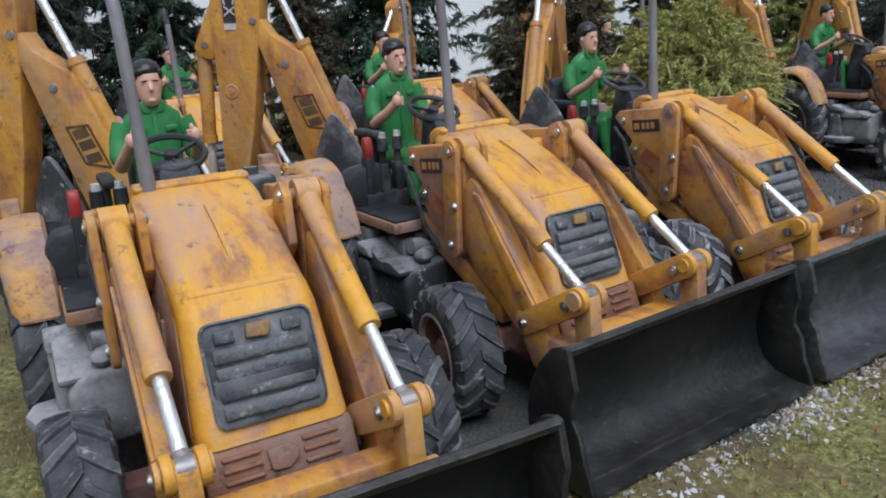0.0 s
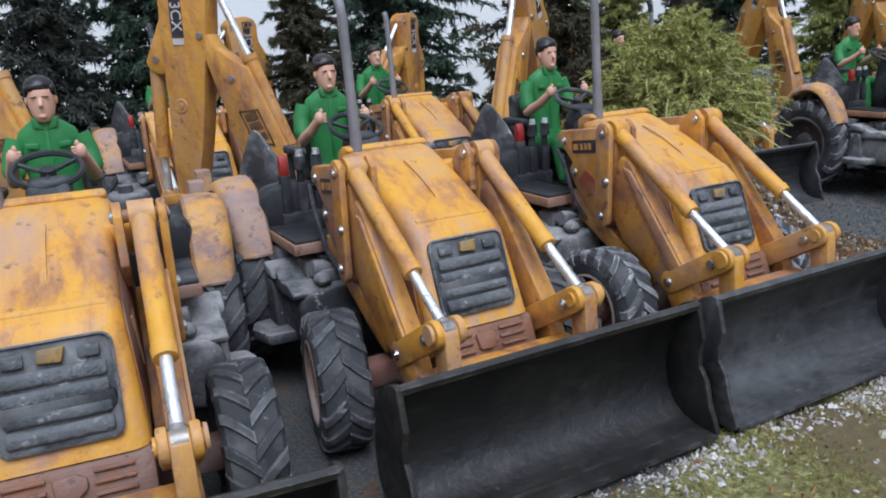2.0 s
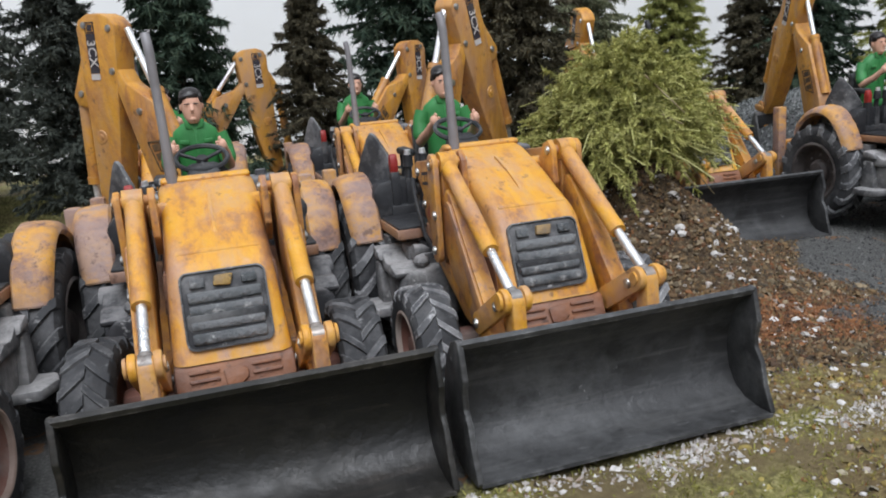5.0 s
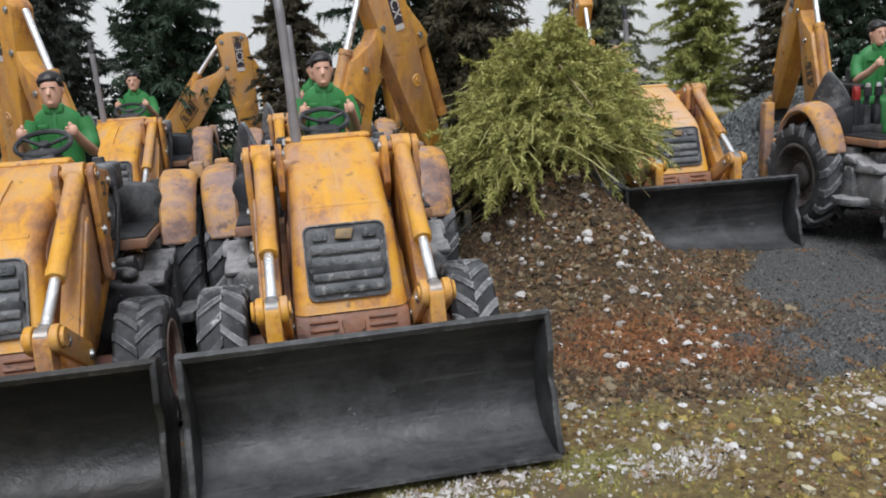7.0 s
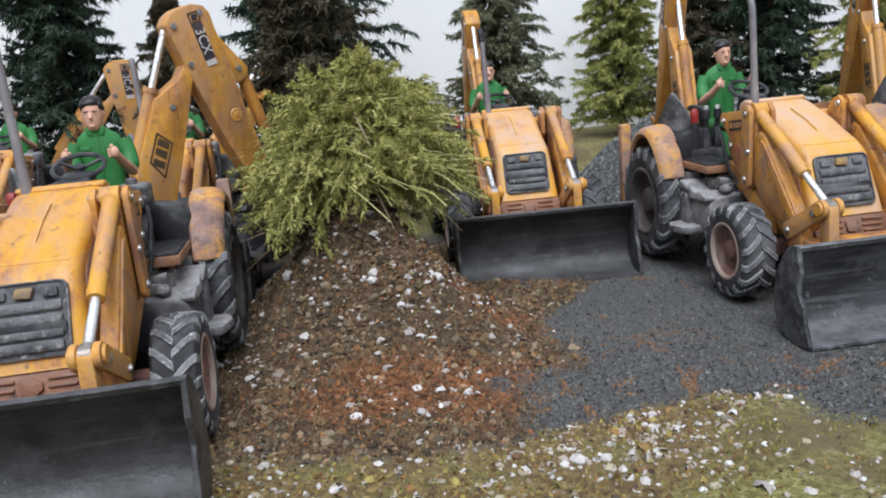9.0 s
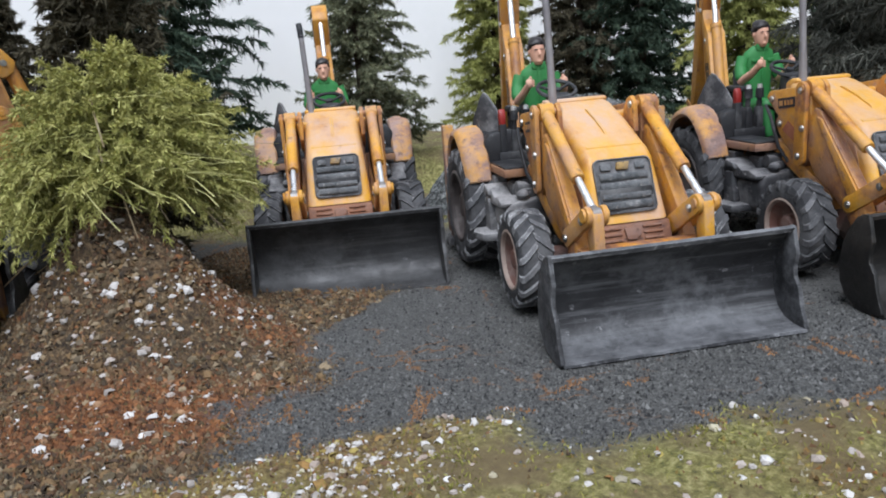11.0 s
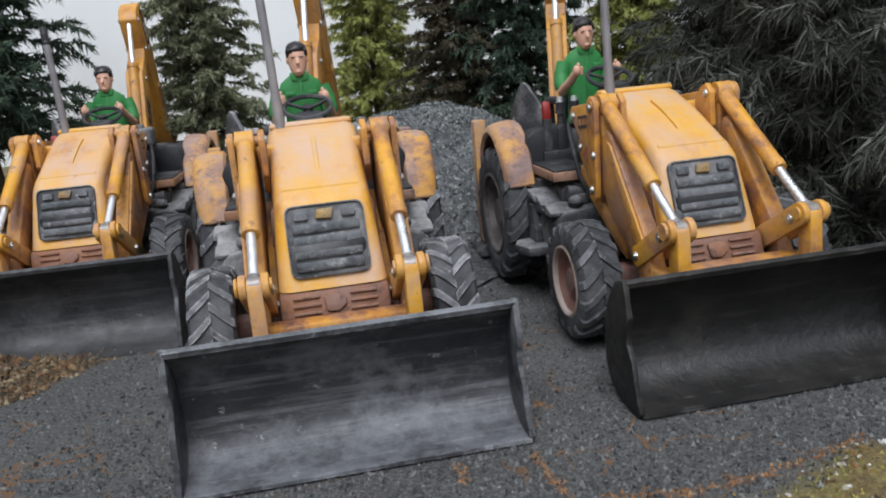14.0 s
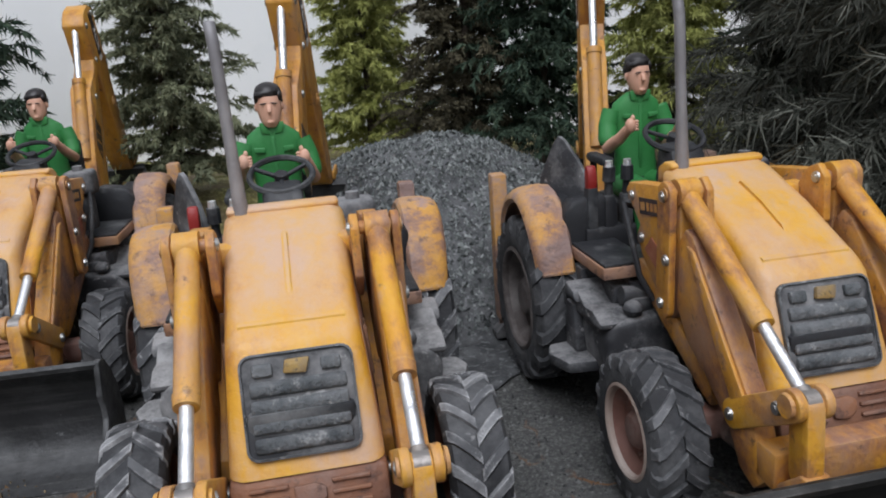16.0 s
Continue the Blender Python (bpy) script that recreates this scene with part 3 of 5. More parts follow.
# ---- cab floor, seat and controls ----
def fender(bm):
    """Arched cover over the rear tyre: a thick shell, crowned across, with rolled edges and a narrowing front end."""
    arc = [(-3.13, 1.36), (-3.05, 1.53), (-2.88, 1.69), (-2.72, 1.76), (-2.57, 1.785), (-2.43, 1.765), (-2.32, 1.715), (-2.22, 1.63), (-2.13, 1.52), (-2.06, 1.40), (-2.00, 1.27), (-1.96, 1.14)]
    mid = Vector((-2.60, 0.9))
    across_x = [(0.895, 0.10), (0.90, 0.040), (0.925, 0.010), (0.98, 0.0), (1.06, 0.002), (1.14, 0.010), (1.20, 0.028), (1.235, 0.058), (1.25, 0.105)]
    rows = []
    for i, p in enumerate(arc):
        p = Vector(p)
        inward = (mid - p).normalized()
        slim = max(0.0, (i - 5) / 6.0) ** 2
        outer, inner = [], []
        for x, drop in across_x:
            xx = 0.895 + (x - 0.895) * (1 - 0.12 * slim)
            q = p + inward * drop
            outer.append((xx, q.x, q.y))
            q = p + inward * (drop * 0.9 + 0.05)
            inner.append((xx + (0.03 if x < 1 else -0.03), q.x, q.y))
        rows.append([bm.verts.new(c) for c in outer + inner[::-1]])
    k = len(rows[0])
    for a, b in zip(rows, rows[1:]):
        for j in range(k):
            bm.faces.new((a[j], a[(j + 1) % k], b[(j + 1) % k], b[j]))
    bm.faces.new(rows[0])
    bm.faces.new(rows[-1])
    bmesh.ops.bevel(bm, geom=[e for e in bm.edges if len(e.link_faces) == 2 and any(len(f.verts) > 4 for f in e.link_faces)], offset=0.012, segments=2, affect="EDGES", clamp_overlap=True)


def guard(bm):
    prism(bm, [(0.44, 1.24), (0.93, 1.24), (0.94, 1.60), (0.86, 1.70), (0.60, 1.74), (0.46, 1.68)], "y", -2.34, -2.13, 0.04, 2)


def guard_side(bm):
    prism(bm, [(-2.95, 1.22), (-2.10, 1.22), (-2.14, 1.40), (-2.30, 1.62), (-2.60, 1.70), (-2.95, 1.52)], "x", 0.76, 0.92, 0.03)


def spade(bm):
    prism(bm, [(-0.34, -0.52), (-0.37, -0.30), (-0.30, 0.0), (-0.14, 0.34), (-0.07, 0.42), (0.0, 0.38), (0.20, 0.14), (0.33, -0.08), (0.30, -0.40), (0.18, -0.56)], "x", -0.025, 0.025, 0.014)
    for v in bm.verts:
        v.co.y *= 0.82
        v.co.z *= 0.84
        v.co.x += 0.25 * (v.co.y ** 2)


SPADE = pose(0.76, -2.56, 1.83, 0, 0, 35)


def console(bm):
    box(bm, 0.30, 0.76, -2.26, -2.10, 1.24, 1.46, 0.03)


def grip(bm):
    box(bm, -0.045, 0.045, -0.05, 0.05, -0.34, 0.06, 0.015)
    rod(bm, (0, 0, 0.04), (0, 0.02, 0.20), 0.036, 0.032, 10)
    rod(bm, (0, 0.02, 0.18), (0, 0.025, 0.30), 0.055, 0.05, 10)


def knob(bm):
    rod(bm, (0, 0.025, 0.30), (0, 0.027, 0.35), 0.035, 0.03, 10)


def red_grip(bm):
    prism(bm, [(-0.04, -0.02), (0.04, -0.02), (0.05, 0.11), (0.02, 0.20), (-0.03, 0.20), (-0.05, 0.11)], "x", -0.042, 0.042, 0.02, 2)


def red_post(bm):
    box(bm, 0.645, 0.735, -2.21, -2.11, 1.30, 1.80, 0.015)


def seat_base(bm):
    box(bm, -0.26, 0.26, -2.95, -2.45, 1.24, 1.44, 0.04)


def seat_cushion(bm):
    box(bm, -0.31, 0.31, -3.0, -2.42, 1.42, 1.58, 0.05, 3)


def seat_back(bm):
    prism(bm, [(-3.04, 1.52), (-2.92, 1.52), (-2.96, 2.14), (-3.0, 2.20), (-3.08, 2.18)], "x", -0.22, 0.22, 0.04, 3)


def arm_pad(bm):
    box(bm, 0.36, 0.48, -2.82, -2.42, 1.90, 1.98, 0.03)
    rod(bm, (0.42, -2.75, 1.5), (0.42, -2.78, 1.92), 0.03)


STEER = pose(0, -2.06, 2.17) @ Matrix.Rotation(radians(-24), 4, "X")


def steer_ring(bm):
    ring = [[bm.verts.new(((0.235 + 0.024 * math.cos(b)) * math.cos(a), (0.235 + 0.024 * math.cos(b)) * math.sin(a), 0.024 * math.sin(b))) for b in (0, 1.05, 2.1, 3.14, 4.2, 5.24)] for a in [2 * math.pi * i / 28 for i in range(28)]]
    for i in range(28):
        for j in range(6):
            bm.faces.new((ring[i][j], ring[(i + 1) % 28][j], ring[(i + 1) % 28][(j + 1) % 6], ring[i][(j + 1) % 6]))


def steer_spokes(bm):
    for a in (90, 210, 330):
        rod(bm, (0, 0, -0.03), (0.235 * math.cos(radians(a)), 0.235 * math.sin(radians(a)), 0), 0.018, None, 8)
    rod(bm, (0, 0, -0.06), (0, 0, 0.01), 0.055, 0.05, 12)


def column(bm):
    prism(bm, [(-2.16, 1.24), (-1.72, 1.24), (-1.66, 1.80), (-1.84, 2.10), (-2.06, 2.14), (-2.12, 1.85)], "x", -0.15, 0.15, 0.05, 2)


def dash(bm):
    box(bm, -0.30, 0.30, -1.78, -1.58, 1.30, 2.0, 0.05, 2)


def side_box(bm):
    box(bm, -0.66, -0.36, -1.98, -1.70, 1.72, 1.98, 0.05, 3)
    box(bm, -0.60, -0.42, -1.94, -1.74, 1.26, 1.76, 0.03)
    rod(bm, (-0.50, -1.84, 1.96), (-0.50, -1.84, 2.03), 0.06, 0.05, 10)


def hose(bm):
    tube(bm, [(0, -1.50, 1.72), (0.06, -1.66, 1.86), (0.02, -1.80, 1.74), (-0.02, -1.86, 1.50)], 0.02)


def leg_post(bm):
    box(bm, 1.05, 1.20, -3.62, -3.46, 0.22, 1.73, 0.02)
    rod(bm, (1.13, -3.54, 0.12), (1.13, -3.54, 0.26), 0.05)


def leg_foot(bm):
    prism(bm, [(1.02, 0.02), (1.24, 0.02), (1.24, 0.08), (1.16, 0.17), (1.10, 0.17), (1.02, 0.08)], "y", -3.64, -3.44, 0.012)


def rear_frame(bm):
    box(bm, -1.06, 1.06, -3.58, -3.42, 0.55, 0.78, 0.02)
    box(bm, -1.06, 1.06, -3.58, -3.42, 1.02, 1.18, 0.02)
    box(bm, -0.40, 0.40, -3.55, -3.30, 0.5, 1.24, 0.03)


# ---- backhoe, drawn in its own swing plane: r away from the kingpost along -y ----
def kingpost(bm):
    rod(bm, (0, 0, 0.50), (0, 0, 1.32), 0.16, 0.15, 18)
    box(bm, -0.17, 0.17, -0.42, 0.05, 1.02, 1.40, 0.04)


def across(bm, pts, lo, hi, bev=0.015):
    prism(bm, [(-r, z) for r, z in pts], "x", lo, hi, bev)


def boom(bm):
    across(bm, [(0.10, 1.14), (0.42, 1.14), (0.64, 1.77), (0.97, 2.84), (1.06, 3.06), (1.02, 3.16), (0.92, 3.10), (0.82, 2.92), (0.58, 2.76), (0.47, 2.70), (0.10, 1.82), (0.03, 1.55), (0.04, 1.30)], -0.13, 0.13, 0.02)


def boom_sleeve(bm):
    rod(bm, (0, -0.12, 1.84), (0, -0.49, 2.80), 0.078, 0.074, 16)
    rod(bm, (0, -0.478, 2.77), (0, -0.50, 2.83), 0.084, None, 16)


def boom_rod(bm):
    rod(bm, (0, -0.46, 2.72), (0, -0.79, 3.52), 0.04, None, 12)


JOINT = Vector((0, -0.98, 3.06))


def dipper(bm):
    across(bm, [(0.70, 3.50), (0.76, 3.62), (0.86, 3.70), (1.05, 3.77), (1.20, 3.76), (1.28, 3.68), (1.34, 3.48), (1.42, 3.30), (1.66, 2.55), (1.88, 1.95), (2.02, 1.52), (1.96, 1.40), (1.84, 1.42), (1.64, 1.66), (1.38, 2.10), (0.99, 2.88), (0.90, 3.06)], -0.14, 0.14, 0.025)
    for v in bm.verts:
        v.co -= JOINT


def dipper_cheek(bm):
    across(bm, [(1.38, 3.42), (1.62, 3.18), (1.76, 3.04), (1.74, 2.92), (1.62, 2.84), (1.40, 2.9)], -0.10, 0.10, 0.02)
    for v in bm.verts:
        v.co -= JOINT


def dipper_boss(bm):
    for s in (-1, 1):
        rod(bm, (s * 0.138, -1.52, 2.45), (s * 0.150, -1.52, 2.45), 0.085, 0.075, 16)
        rod(bm, (s * 0.148, -1.52, 2.45), (s * 0.160, -1.52, 2.45), 0.035, 0.03, 12)
    for v in bm.verts:
        v.co -= JOINT


def tip_sleeve(bm):
    rod(bm, (0, -1.68, 3.03), (0, -2.06, 2.06), 0.082, 0.078, 14)
    rod(bm, (0, -2.045, 2.10), (0, -2.075, 2.02), 0.09, None, 14)
    for v in bm.verts:
        v.co -= JOINT


def tip_rod(bm):
    rod(bm, (0, -2.05, 2.08), (0, -2.22, 1.56), 0.045, None, 12)
    for v in bm.verts:
        v.co -= JOINT


def tip_links(bm):
    across(bm, capsule_outline((2.22, 1.58), (2.10, 1.18), 0.07), -0.08, 0.08, 0.012)
    across(bm, capsule_outline((1.98, 1.50), (2.20, 1.54), 0.06), -0.17, -0.14)
    across(bm, capsule_outline((1.98, 1.50), (2.20, 1.54), 0.06), 0.14, 0.17)
    for v in bm.verts:
        v.co -= JOINT


def scoop(bm):
    out = [(2.02, 1.46), (2.14, 1.22), (2.20, 0.95), (2.10, 0.66), (1.86, 0.52), (1.60, 0.60), (1.64, 0.66), (1.85, 0.60), (2.03, 0.72), (2.10, 0.95), (2.04, 1.18), (1.90, 1.40)]
    across(bm, out, -0.30, 0.30, 0.01)
    for s in (-1, 1):
        across(bm, [(1.94, 1.42), (2.12, 1.20), (2.18, 0.95), (2.08, 0.68), (1.86, 0.55), (1.62, 0.62), (1.80, 1.05)], s * 0.30 - 0.02, s * 0.30 + 0.02, 0.008)
    for v in bm.verts:
        v.co -= JOINT


def text_mesh(text, size, key):
    if key not in MESHES:
        cu = bpy.data.curves.new("lettering", "FONT")
        cu.body, cu.size, cu.align_x, cu.align_y, cu.extrude = text, size * K, "CENTER", "CENTER", 0.004 * K
        ob = bpy.data.objects.new("lettering", cu)
        scene.collection.objects.link(ob)
        dg = bpy.context.evaluated_depsgraph_get()
        MESHES[key] = bpy.data.meshes.new_from_object(ob.evaluated_get(dg))
        bpy.data.objects.remove(ob)
    return MESHES[key]


def lettering(text, size, material, parent, place, key):
    me = text_mesh(text, size, key)
    if not me.materials:
        me.materials.append(material)
    ob = new("lettering", me)
    ob.parent = parent
    ob.matrix_local = Matrix.Translation(place.translation * K) @ place.to_3x3().to_4x4()
    return ob


def label_plate(bm):
    box(bm, -0.085, 0.085, -0.30, 0.30, -0.004, 0.006)


def label_white(bm):
    box(bm, -0.083, 0.083, -0.40, -0.31, -0.004, 0.006)


def label_ring(bm):
    for x0, x1, y0, y1 in ((-0.085, 0.085, 0.46, 0.475), (-0.085, 0.085, 0.31, 0.325), (-0.085, -0.07, 0.31, 0.475), (0.07, 0.085, 0.31, 0.475)):
        box(bm, x0, x1, y0, y1, -0.004, 0.006)
    prism(bm, [(-0.05, 0.35), (0.04, 0.34), (0.05, 0.43), (-0.03, 0.44)], "z", -0.004, 0.006)


def trade_mark(bm):
    """A plain slanting frame with three bars: a maker's mark without letters."""
    for a, b in (((-0.30, -0.13), (0.22, -0.13)), ((0.22, -0.13), (0.30, 0.13)), ((0.30, 0.13), (-0.14, 0.13)), ((-0.14, 0.13), (-0.30, -0.13))):
        prism(bm, capsule_outline(a, b, 0.012, 2), "z", -0.004, 0.005)
    for x in (-0.13, 0.03, 0.17):
        prism(bm, [(x - 0.06, -0.09), (x + 0.045, -0.09), (x + 0.07, 0.09), (x - 0.03, 0.09)], "z", -0.004, 0.005)


def side_decal(bm):
    box(bm, -0.17, 0.17, -0.06, 0.06, -0.003, 0.005)


def side_mark(bm):
    for x, w in ((-0.115, 0.035), (-0.03, 0.018), (0.03, 0.02), (0.09, 0.022)):
        box(bm, x - w, x + w, -0.03, 0.03, 0.0045, 0.007)


def red_mark(bm):
    prism(bm, [(-0.20, -0.07), (0.18, -0.07), (0.20, 0.06), (-0.16, 0.08)], "z", -0.003, 0.006)


BOTH = ((1, "right"), (-1, "left"))


def backhoe_loader(x, y, yaw, z=0.0, swing=0.0, dip=0.0, lift=0.0, aside=0.0, reach=0.0, label="", lean=0.0, blade=None, chalky=False, steer=0.0, sooty=False):
    """One model backhoe loader: origin on the ground below the nose, y forward. swing and dip turn the digging arm; lift raises the front bucket."""
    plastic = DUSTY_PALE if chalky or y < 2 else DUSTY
    base = new("backhoe_loader")
    base.empty_display_size = 0.01
    base.matrix_world = pose(K * x, K * y, K * z, 0, 0, yaw)
    tagged(base, label, "backhoe loader", "parked backhoe loaders")
    coat = YELLOW_DUSTY if y > 12 else YELLOW
    h = part("hood", hood, coat, base, "weathered yellow engine hood", key="hood" + coat.name)
    part("rim", hood_rim, coat, h, key="hood_rim" + coat.name)
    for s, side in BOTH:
        # flank coloured darker than the hood top: grime plus the side's shade
        part("side_panel", hood_side if s > 0 else mirrored(hood_side), GRIME_SHADE, h, "grimy brown hood flank", key="hood_side" + side)
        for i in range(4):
            part("louvre", louvre if s > 0 else mirrored(louvre), GRIME_SHADE, h, place=pose(s * 0.02, -1.0 + 0.13 * i, 0), key="louvre" + side)
    part("exhaust_pipe", exhaust, EXHAUST, base, "grey exhaust pipe")
    if sooty:
        part("exhaust_tip", exhaust_tip, BLACK, base, "sooty black exhaust tip")
    g = part("grille", grille_back, DUSTY, base, "dark grey radiator grille", NOSE)
    part("frame", grille_frame, GRILLE, g, key="grille_frame")
    for i in range(4):
        part("slat", slat, GRILLE, g, place=pose(0, 0.012, -0.135 - 0.1 * i))
    part("badge", badge, BADGE, g, "faded yellow badge", pose(0, 0.012, -0.035))
    for s in (-1, 1):
        part("stud", lamp_stud, GRILLE, g, place=pose(s * 0.185, 0.012, -0.045))
    b = part("bumper", bumper, RUSTY, base, "rusty orange lower nose panel")
    for s in (-1, 1):
        for i in range(3):
            part("vent_bar", vent_bar, RUSTY, b, place=BUMP @ pose(s * 0.22, 0.0, -0.05 - 0.062 * i))
    part("emblem", emblem, RUSTY, b, place=BUMP @ pose(0, 0, -0.045))
    part("chassis", chassis, BLACK, base, "black chassis")
    part("front_axle", front_axle, RIM, base)
    part("rear_axle", rear_axle, BLACK, base)
    part("floor_plate", floor_plate, BLACK, base)
    part("cross_beam", cross_beam, ORANGE, base)
    for s, side in BOTH:
        def put(name, build, mat, label="", parent=base, under=None):
            return part(name, build if s > 0 else mirrored(build), mat, under or parent, label, key=name + side + mat.name)
        tw = put("tower", tower, ORANGE, "worn orange loader tower")
        put("inner_plate", tower_inner, ORANGE)
        put("stay", tower_stay, YELLOW)
        lp = put("link_plate", link_plate, ORANGE)
        put("rail", lower_rail, ORANGE)
        for by, bz, bx in ((-1.49, 1.856, 0.63), (-1.325, 1.571, 0.63), (-0.828, 1.986, 0.71), (-0.785, 1.556, 0.71), (-0.855, 1.231, 0.71)):
            part("bolt", bolt, BOLT, base, "steel bolt", pose(s * bx, by, bz, 0, 0, 0 if s > 0 else 180))
        part("bolt", bolt, BOLT, base, "steel bolt", pose(s * 0.40, -0.80, 2.005, 0, 0, 180 if s > 0 else 0))
        dec = part("decal", side_decal, DECAL, tw, "dark sticker", pose(s * 0.632, -1.18, 1.83, 90, 0, 90 * s) @ pose(0, 0, 0, 0, 0, 7 * s), key="side_decal")
        part("mark", side_mark, ORANGE, dec, key="side_mark")
        part("decal", red_mark, FADED_RED, tw, "faded red sticker", pose(s * 0.632, -1.05, 1.47, 90, 0, 90 * s) @ pose(0, 0, 0, 0, 0, -28 * s), key="red_mark")
        arm = put("lift_arm", lift_arm, ORANGE, "worn orange lift arm")
        put("rib", arm_rib, ORANGE, under=arm)
        ram = put("lift_ram", ram_sleeve, YELLOW, "yellow ram with bright rod")
        put("piston_rod", ram_rod, CHROME, "scratched chrome rod", under=ram)
        put("rod_eye", rod_eye, EYE, "dull steel eye", under=ram)
        put("ram_pin", ram_pin, ORANGE)
        for px in (0.475, 0.635):
            lv = part("lever", lever_plate, YELLOW, base, place=pose(s * px, 0, 0))
            for by, bz in ((-0.03, 0.79), (0.43, 1.055)):
                for q in (-1, 1):
                    part("bolt", bolt, BOLT, lv, "steel bolt", pose(q * 0.03, by, bz, 0, 0, 0 if q > 0 else 180))
        put("lever_pin", lever_pin, YELLOW)
        put("tip_link", tip_link, YELLOW)
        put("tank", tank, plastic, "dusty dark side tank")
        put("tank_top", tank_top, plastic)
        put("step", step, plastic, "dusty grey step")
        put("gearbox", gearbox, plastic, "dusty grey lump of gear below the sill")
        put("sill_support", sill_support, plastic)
        put("hose", side_hose, BLACK, "black hose along the loader tower")
        si = put("sill", sill, GRIME_SHADE, "grimy brown side sill")
        put("mat", sill_mat, BLACK, under=si)
        put("fender", fender, FENDER, "yellow rear fender caked with mauve-brown dust")
        put("guard", guard, BLACK, "dusty black inner guard")
        put("guard_side", guard_side, BLACK)
        put("stabiliser_leg", leg_post, FENDER, "dusty orange-brown stabiliser leg")
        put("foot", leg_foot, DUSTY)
        wheel("front_wheel", 0.525, 0.36, s * 0.972, -0.475, base, s < 0, chalky, steer if s > 0 else 0.0)
        wheel("rear_wheel", 0.755, 0.44, s * 1.02, -2.63, base, s < 0, chalky)
    part("filler_cap", filler, BLACK, base)
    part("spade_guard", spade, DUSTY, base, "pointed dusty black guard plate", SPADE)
    part("console", console, BLACK, base, "black control console")
    for gx in (0.38, 0.54):
        gr = part("control_lever", grip, BLACK, base, "black lever with a silver knob", pose(gx, -2.16, 1.66))
        part("knob", knob, CHROME, gr)
    part("control_lever", red_grip, RED, base, "red control lever", pose(0.69, -2.16, 1.78), key="red_grip")
    part("post", red_post, BLACK, base)
    st = part("seat", seat_cushion, BLACK, base, "black operator seat")
    part("seat_base", seat_base, BLACK, st)
    part("backrest", seat_back, BLACK, st)
    part("armrest", arm_pad, BLACK, st)
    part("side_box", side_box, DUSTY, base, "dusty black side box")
    for hx in (-0.36, -0.42):
        part("hose", hose, BLACK, base, place=pose(hx, 0, 0), key="dash_hose")
    part("column", column, BLACK, base)
    part("dash", dash, BLACK, base)
    sw = part("steering_wheel", steer_ring, BLACK, base, "black steering wheel", STEER)
    part("spokes", steer_spokes, BLACK, sw)
    part("rear_frame", rear_frame, ORANGE, base)
    bu = part("front_bucket", bucket_shell, blade, base, "wide scuffed black loading bucket", pose(aside, reach, lift) @ Matrix.Diagonal((1.02, 1, 0.955, 1)), key="front_bucket" + blade.name)
    for s, side in BOTH:
        part("side_plate", bucket_side if s > 0 else mirrored(bucket_side), blade, bu, key="bucket_side" + side + blade.name)
        part("lug", bucket_lug if s > 0 else mirrored(bucket_lug), ORANGE, bu, key="bucket_lug" + side)
    arm_at = pose(0, -3.70, 0, 0, 0, swing)
    part("kingpost", kingpost, ARM, base, place=arm_at)
    arm_at = arm_at @ pose(0, -0.25, 1.2, lean) @ pose(0, 0.25, -1.2)
    bo = part("boom", boom, ARM, base, "worn orange digging boom", arm_at)
    bs = part("boom_ram", boom_sleeve, ARM, base, place=arm_at)
    part("piston_rod", boom_rod, CHROME, bs, "chrome rod", key="boom_rod")
    dp_at = arm_at @ Matrix.Translation(JOINT) @ Matrix.Rotation(radians(dip), 4, "X")
    dp = part("dipper", dipper, ARM, base, "worn orange dipper arm with a label", dp_at)
    part("cheek", dipper_cheek, ARM, dp)
    part("boss", dipper_boss, ARM, dp)
    ts = part("tip_ram", tip_sleeve, ARM, base, place=dp_at)
    part("piston_rod", tip_rod, CHROME, ts, "chrome rod", key="tip_rod")
    part("tip_links", tip_links, ARM, base, place=dp_at)
    part("digging_bucket", scoop, STEEL, base, "small black digging bucket", dp_at)
    for s in (-1, 1):
        side_turn = pose(0, 0, 0, 90, 0, 90 * s)
        mk = part("maker_mark", trade_mark, DECAL_BROWN, bo, "dark maker's mark", pose(s * 0.132, -0.43, 2.05, 0, 0, 0) @ side_turn @ pose(0, 0, 0, 0, 0, 0) @ pose(0, 0, 0, 0, 0, 68 if s < 0 else 112) @ Matrix.Diagonal((0.8, 0.8, 1, 1)))
        for r, z in ((0.67, 2.59),):
            part("bolt", bolt, BOLT, bo, "steel bolt", pose(s * 0.13, -r, z, 0, 0, 0 if s > 0 else 180))
        for r, z in ((0.80, 3.50), (1.14, 3.67), (0.98, 3.06)):
            part("bolt", bolt, BOLT, dp, "steel bolt", pose(s * 0.14, -r - JOINT.y, z - JOINT.z, 0, 0, 0 if s > 0 else 180))
        part("bolt", bolt, BOLT, dp, "steel bolt", pose(s * 0.10, -1.62 - JOINT.y, 3.02 - JOINT.z, 0, 0, 0 if s > 0 else 180))
        at = pose(s * 0.143, -1.16 - JOINT.y, 3.34 - JOINT.z) @ side_turn @ pose(0, 0, 0, 0, 0, -19 * s) @ Matrix.Diagonal((0.82, 0.74, 1, 1))
        lb = part("label_plate", label_plate, DECAL, dp, "dark model label", at)
        part("strip", label_white, DECAL_WHITE, lb, "pale strip", key="label_white")
        part("ring", label_ring, DECAL, lb, key="label_ring")
        lettering("3CX", 0.22, DECAL_WHITE, lb, pose(0, 0.0, 0.008, 0, 0, -90), "label_text")
    return base


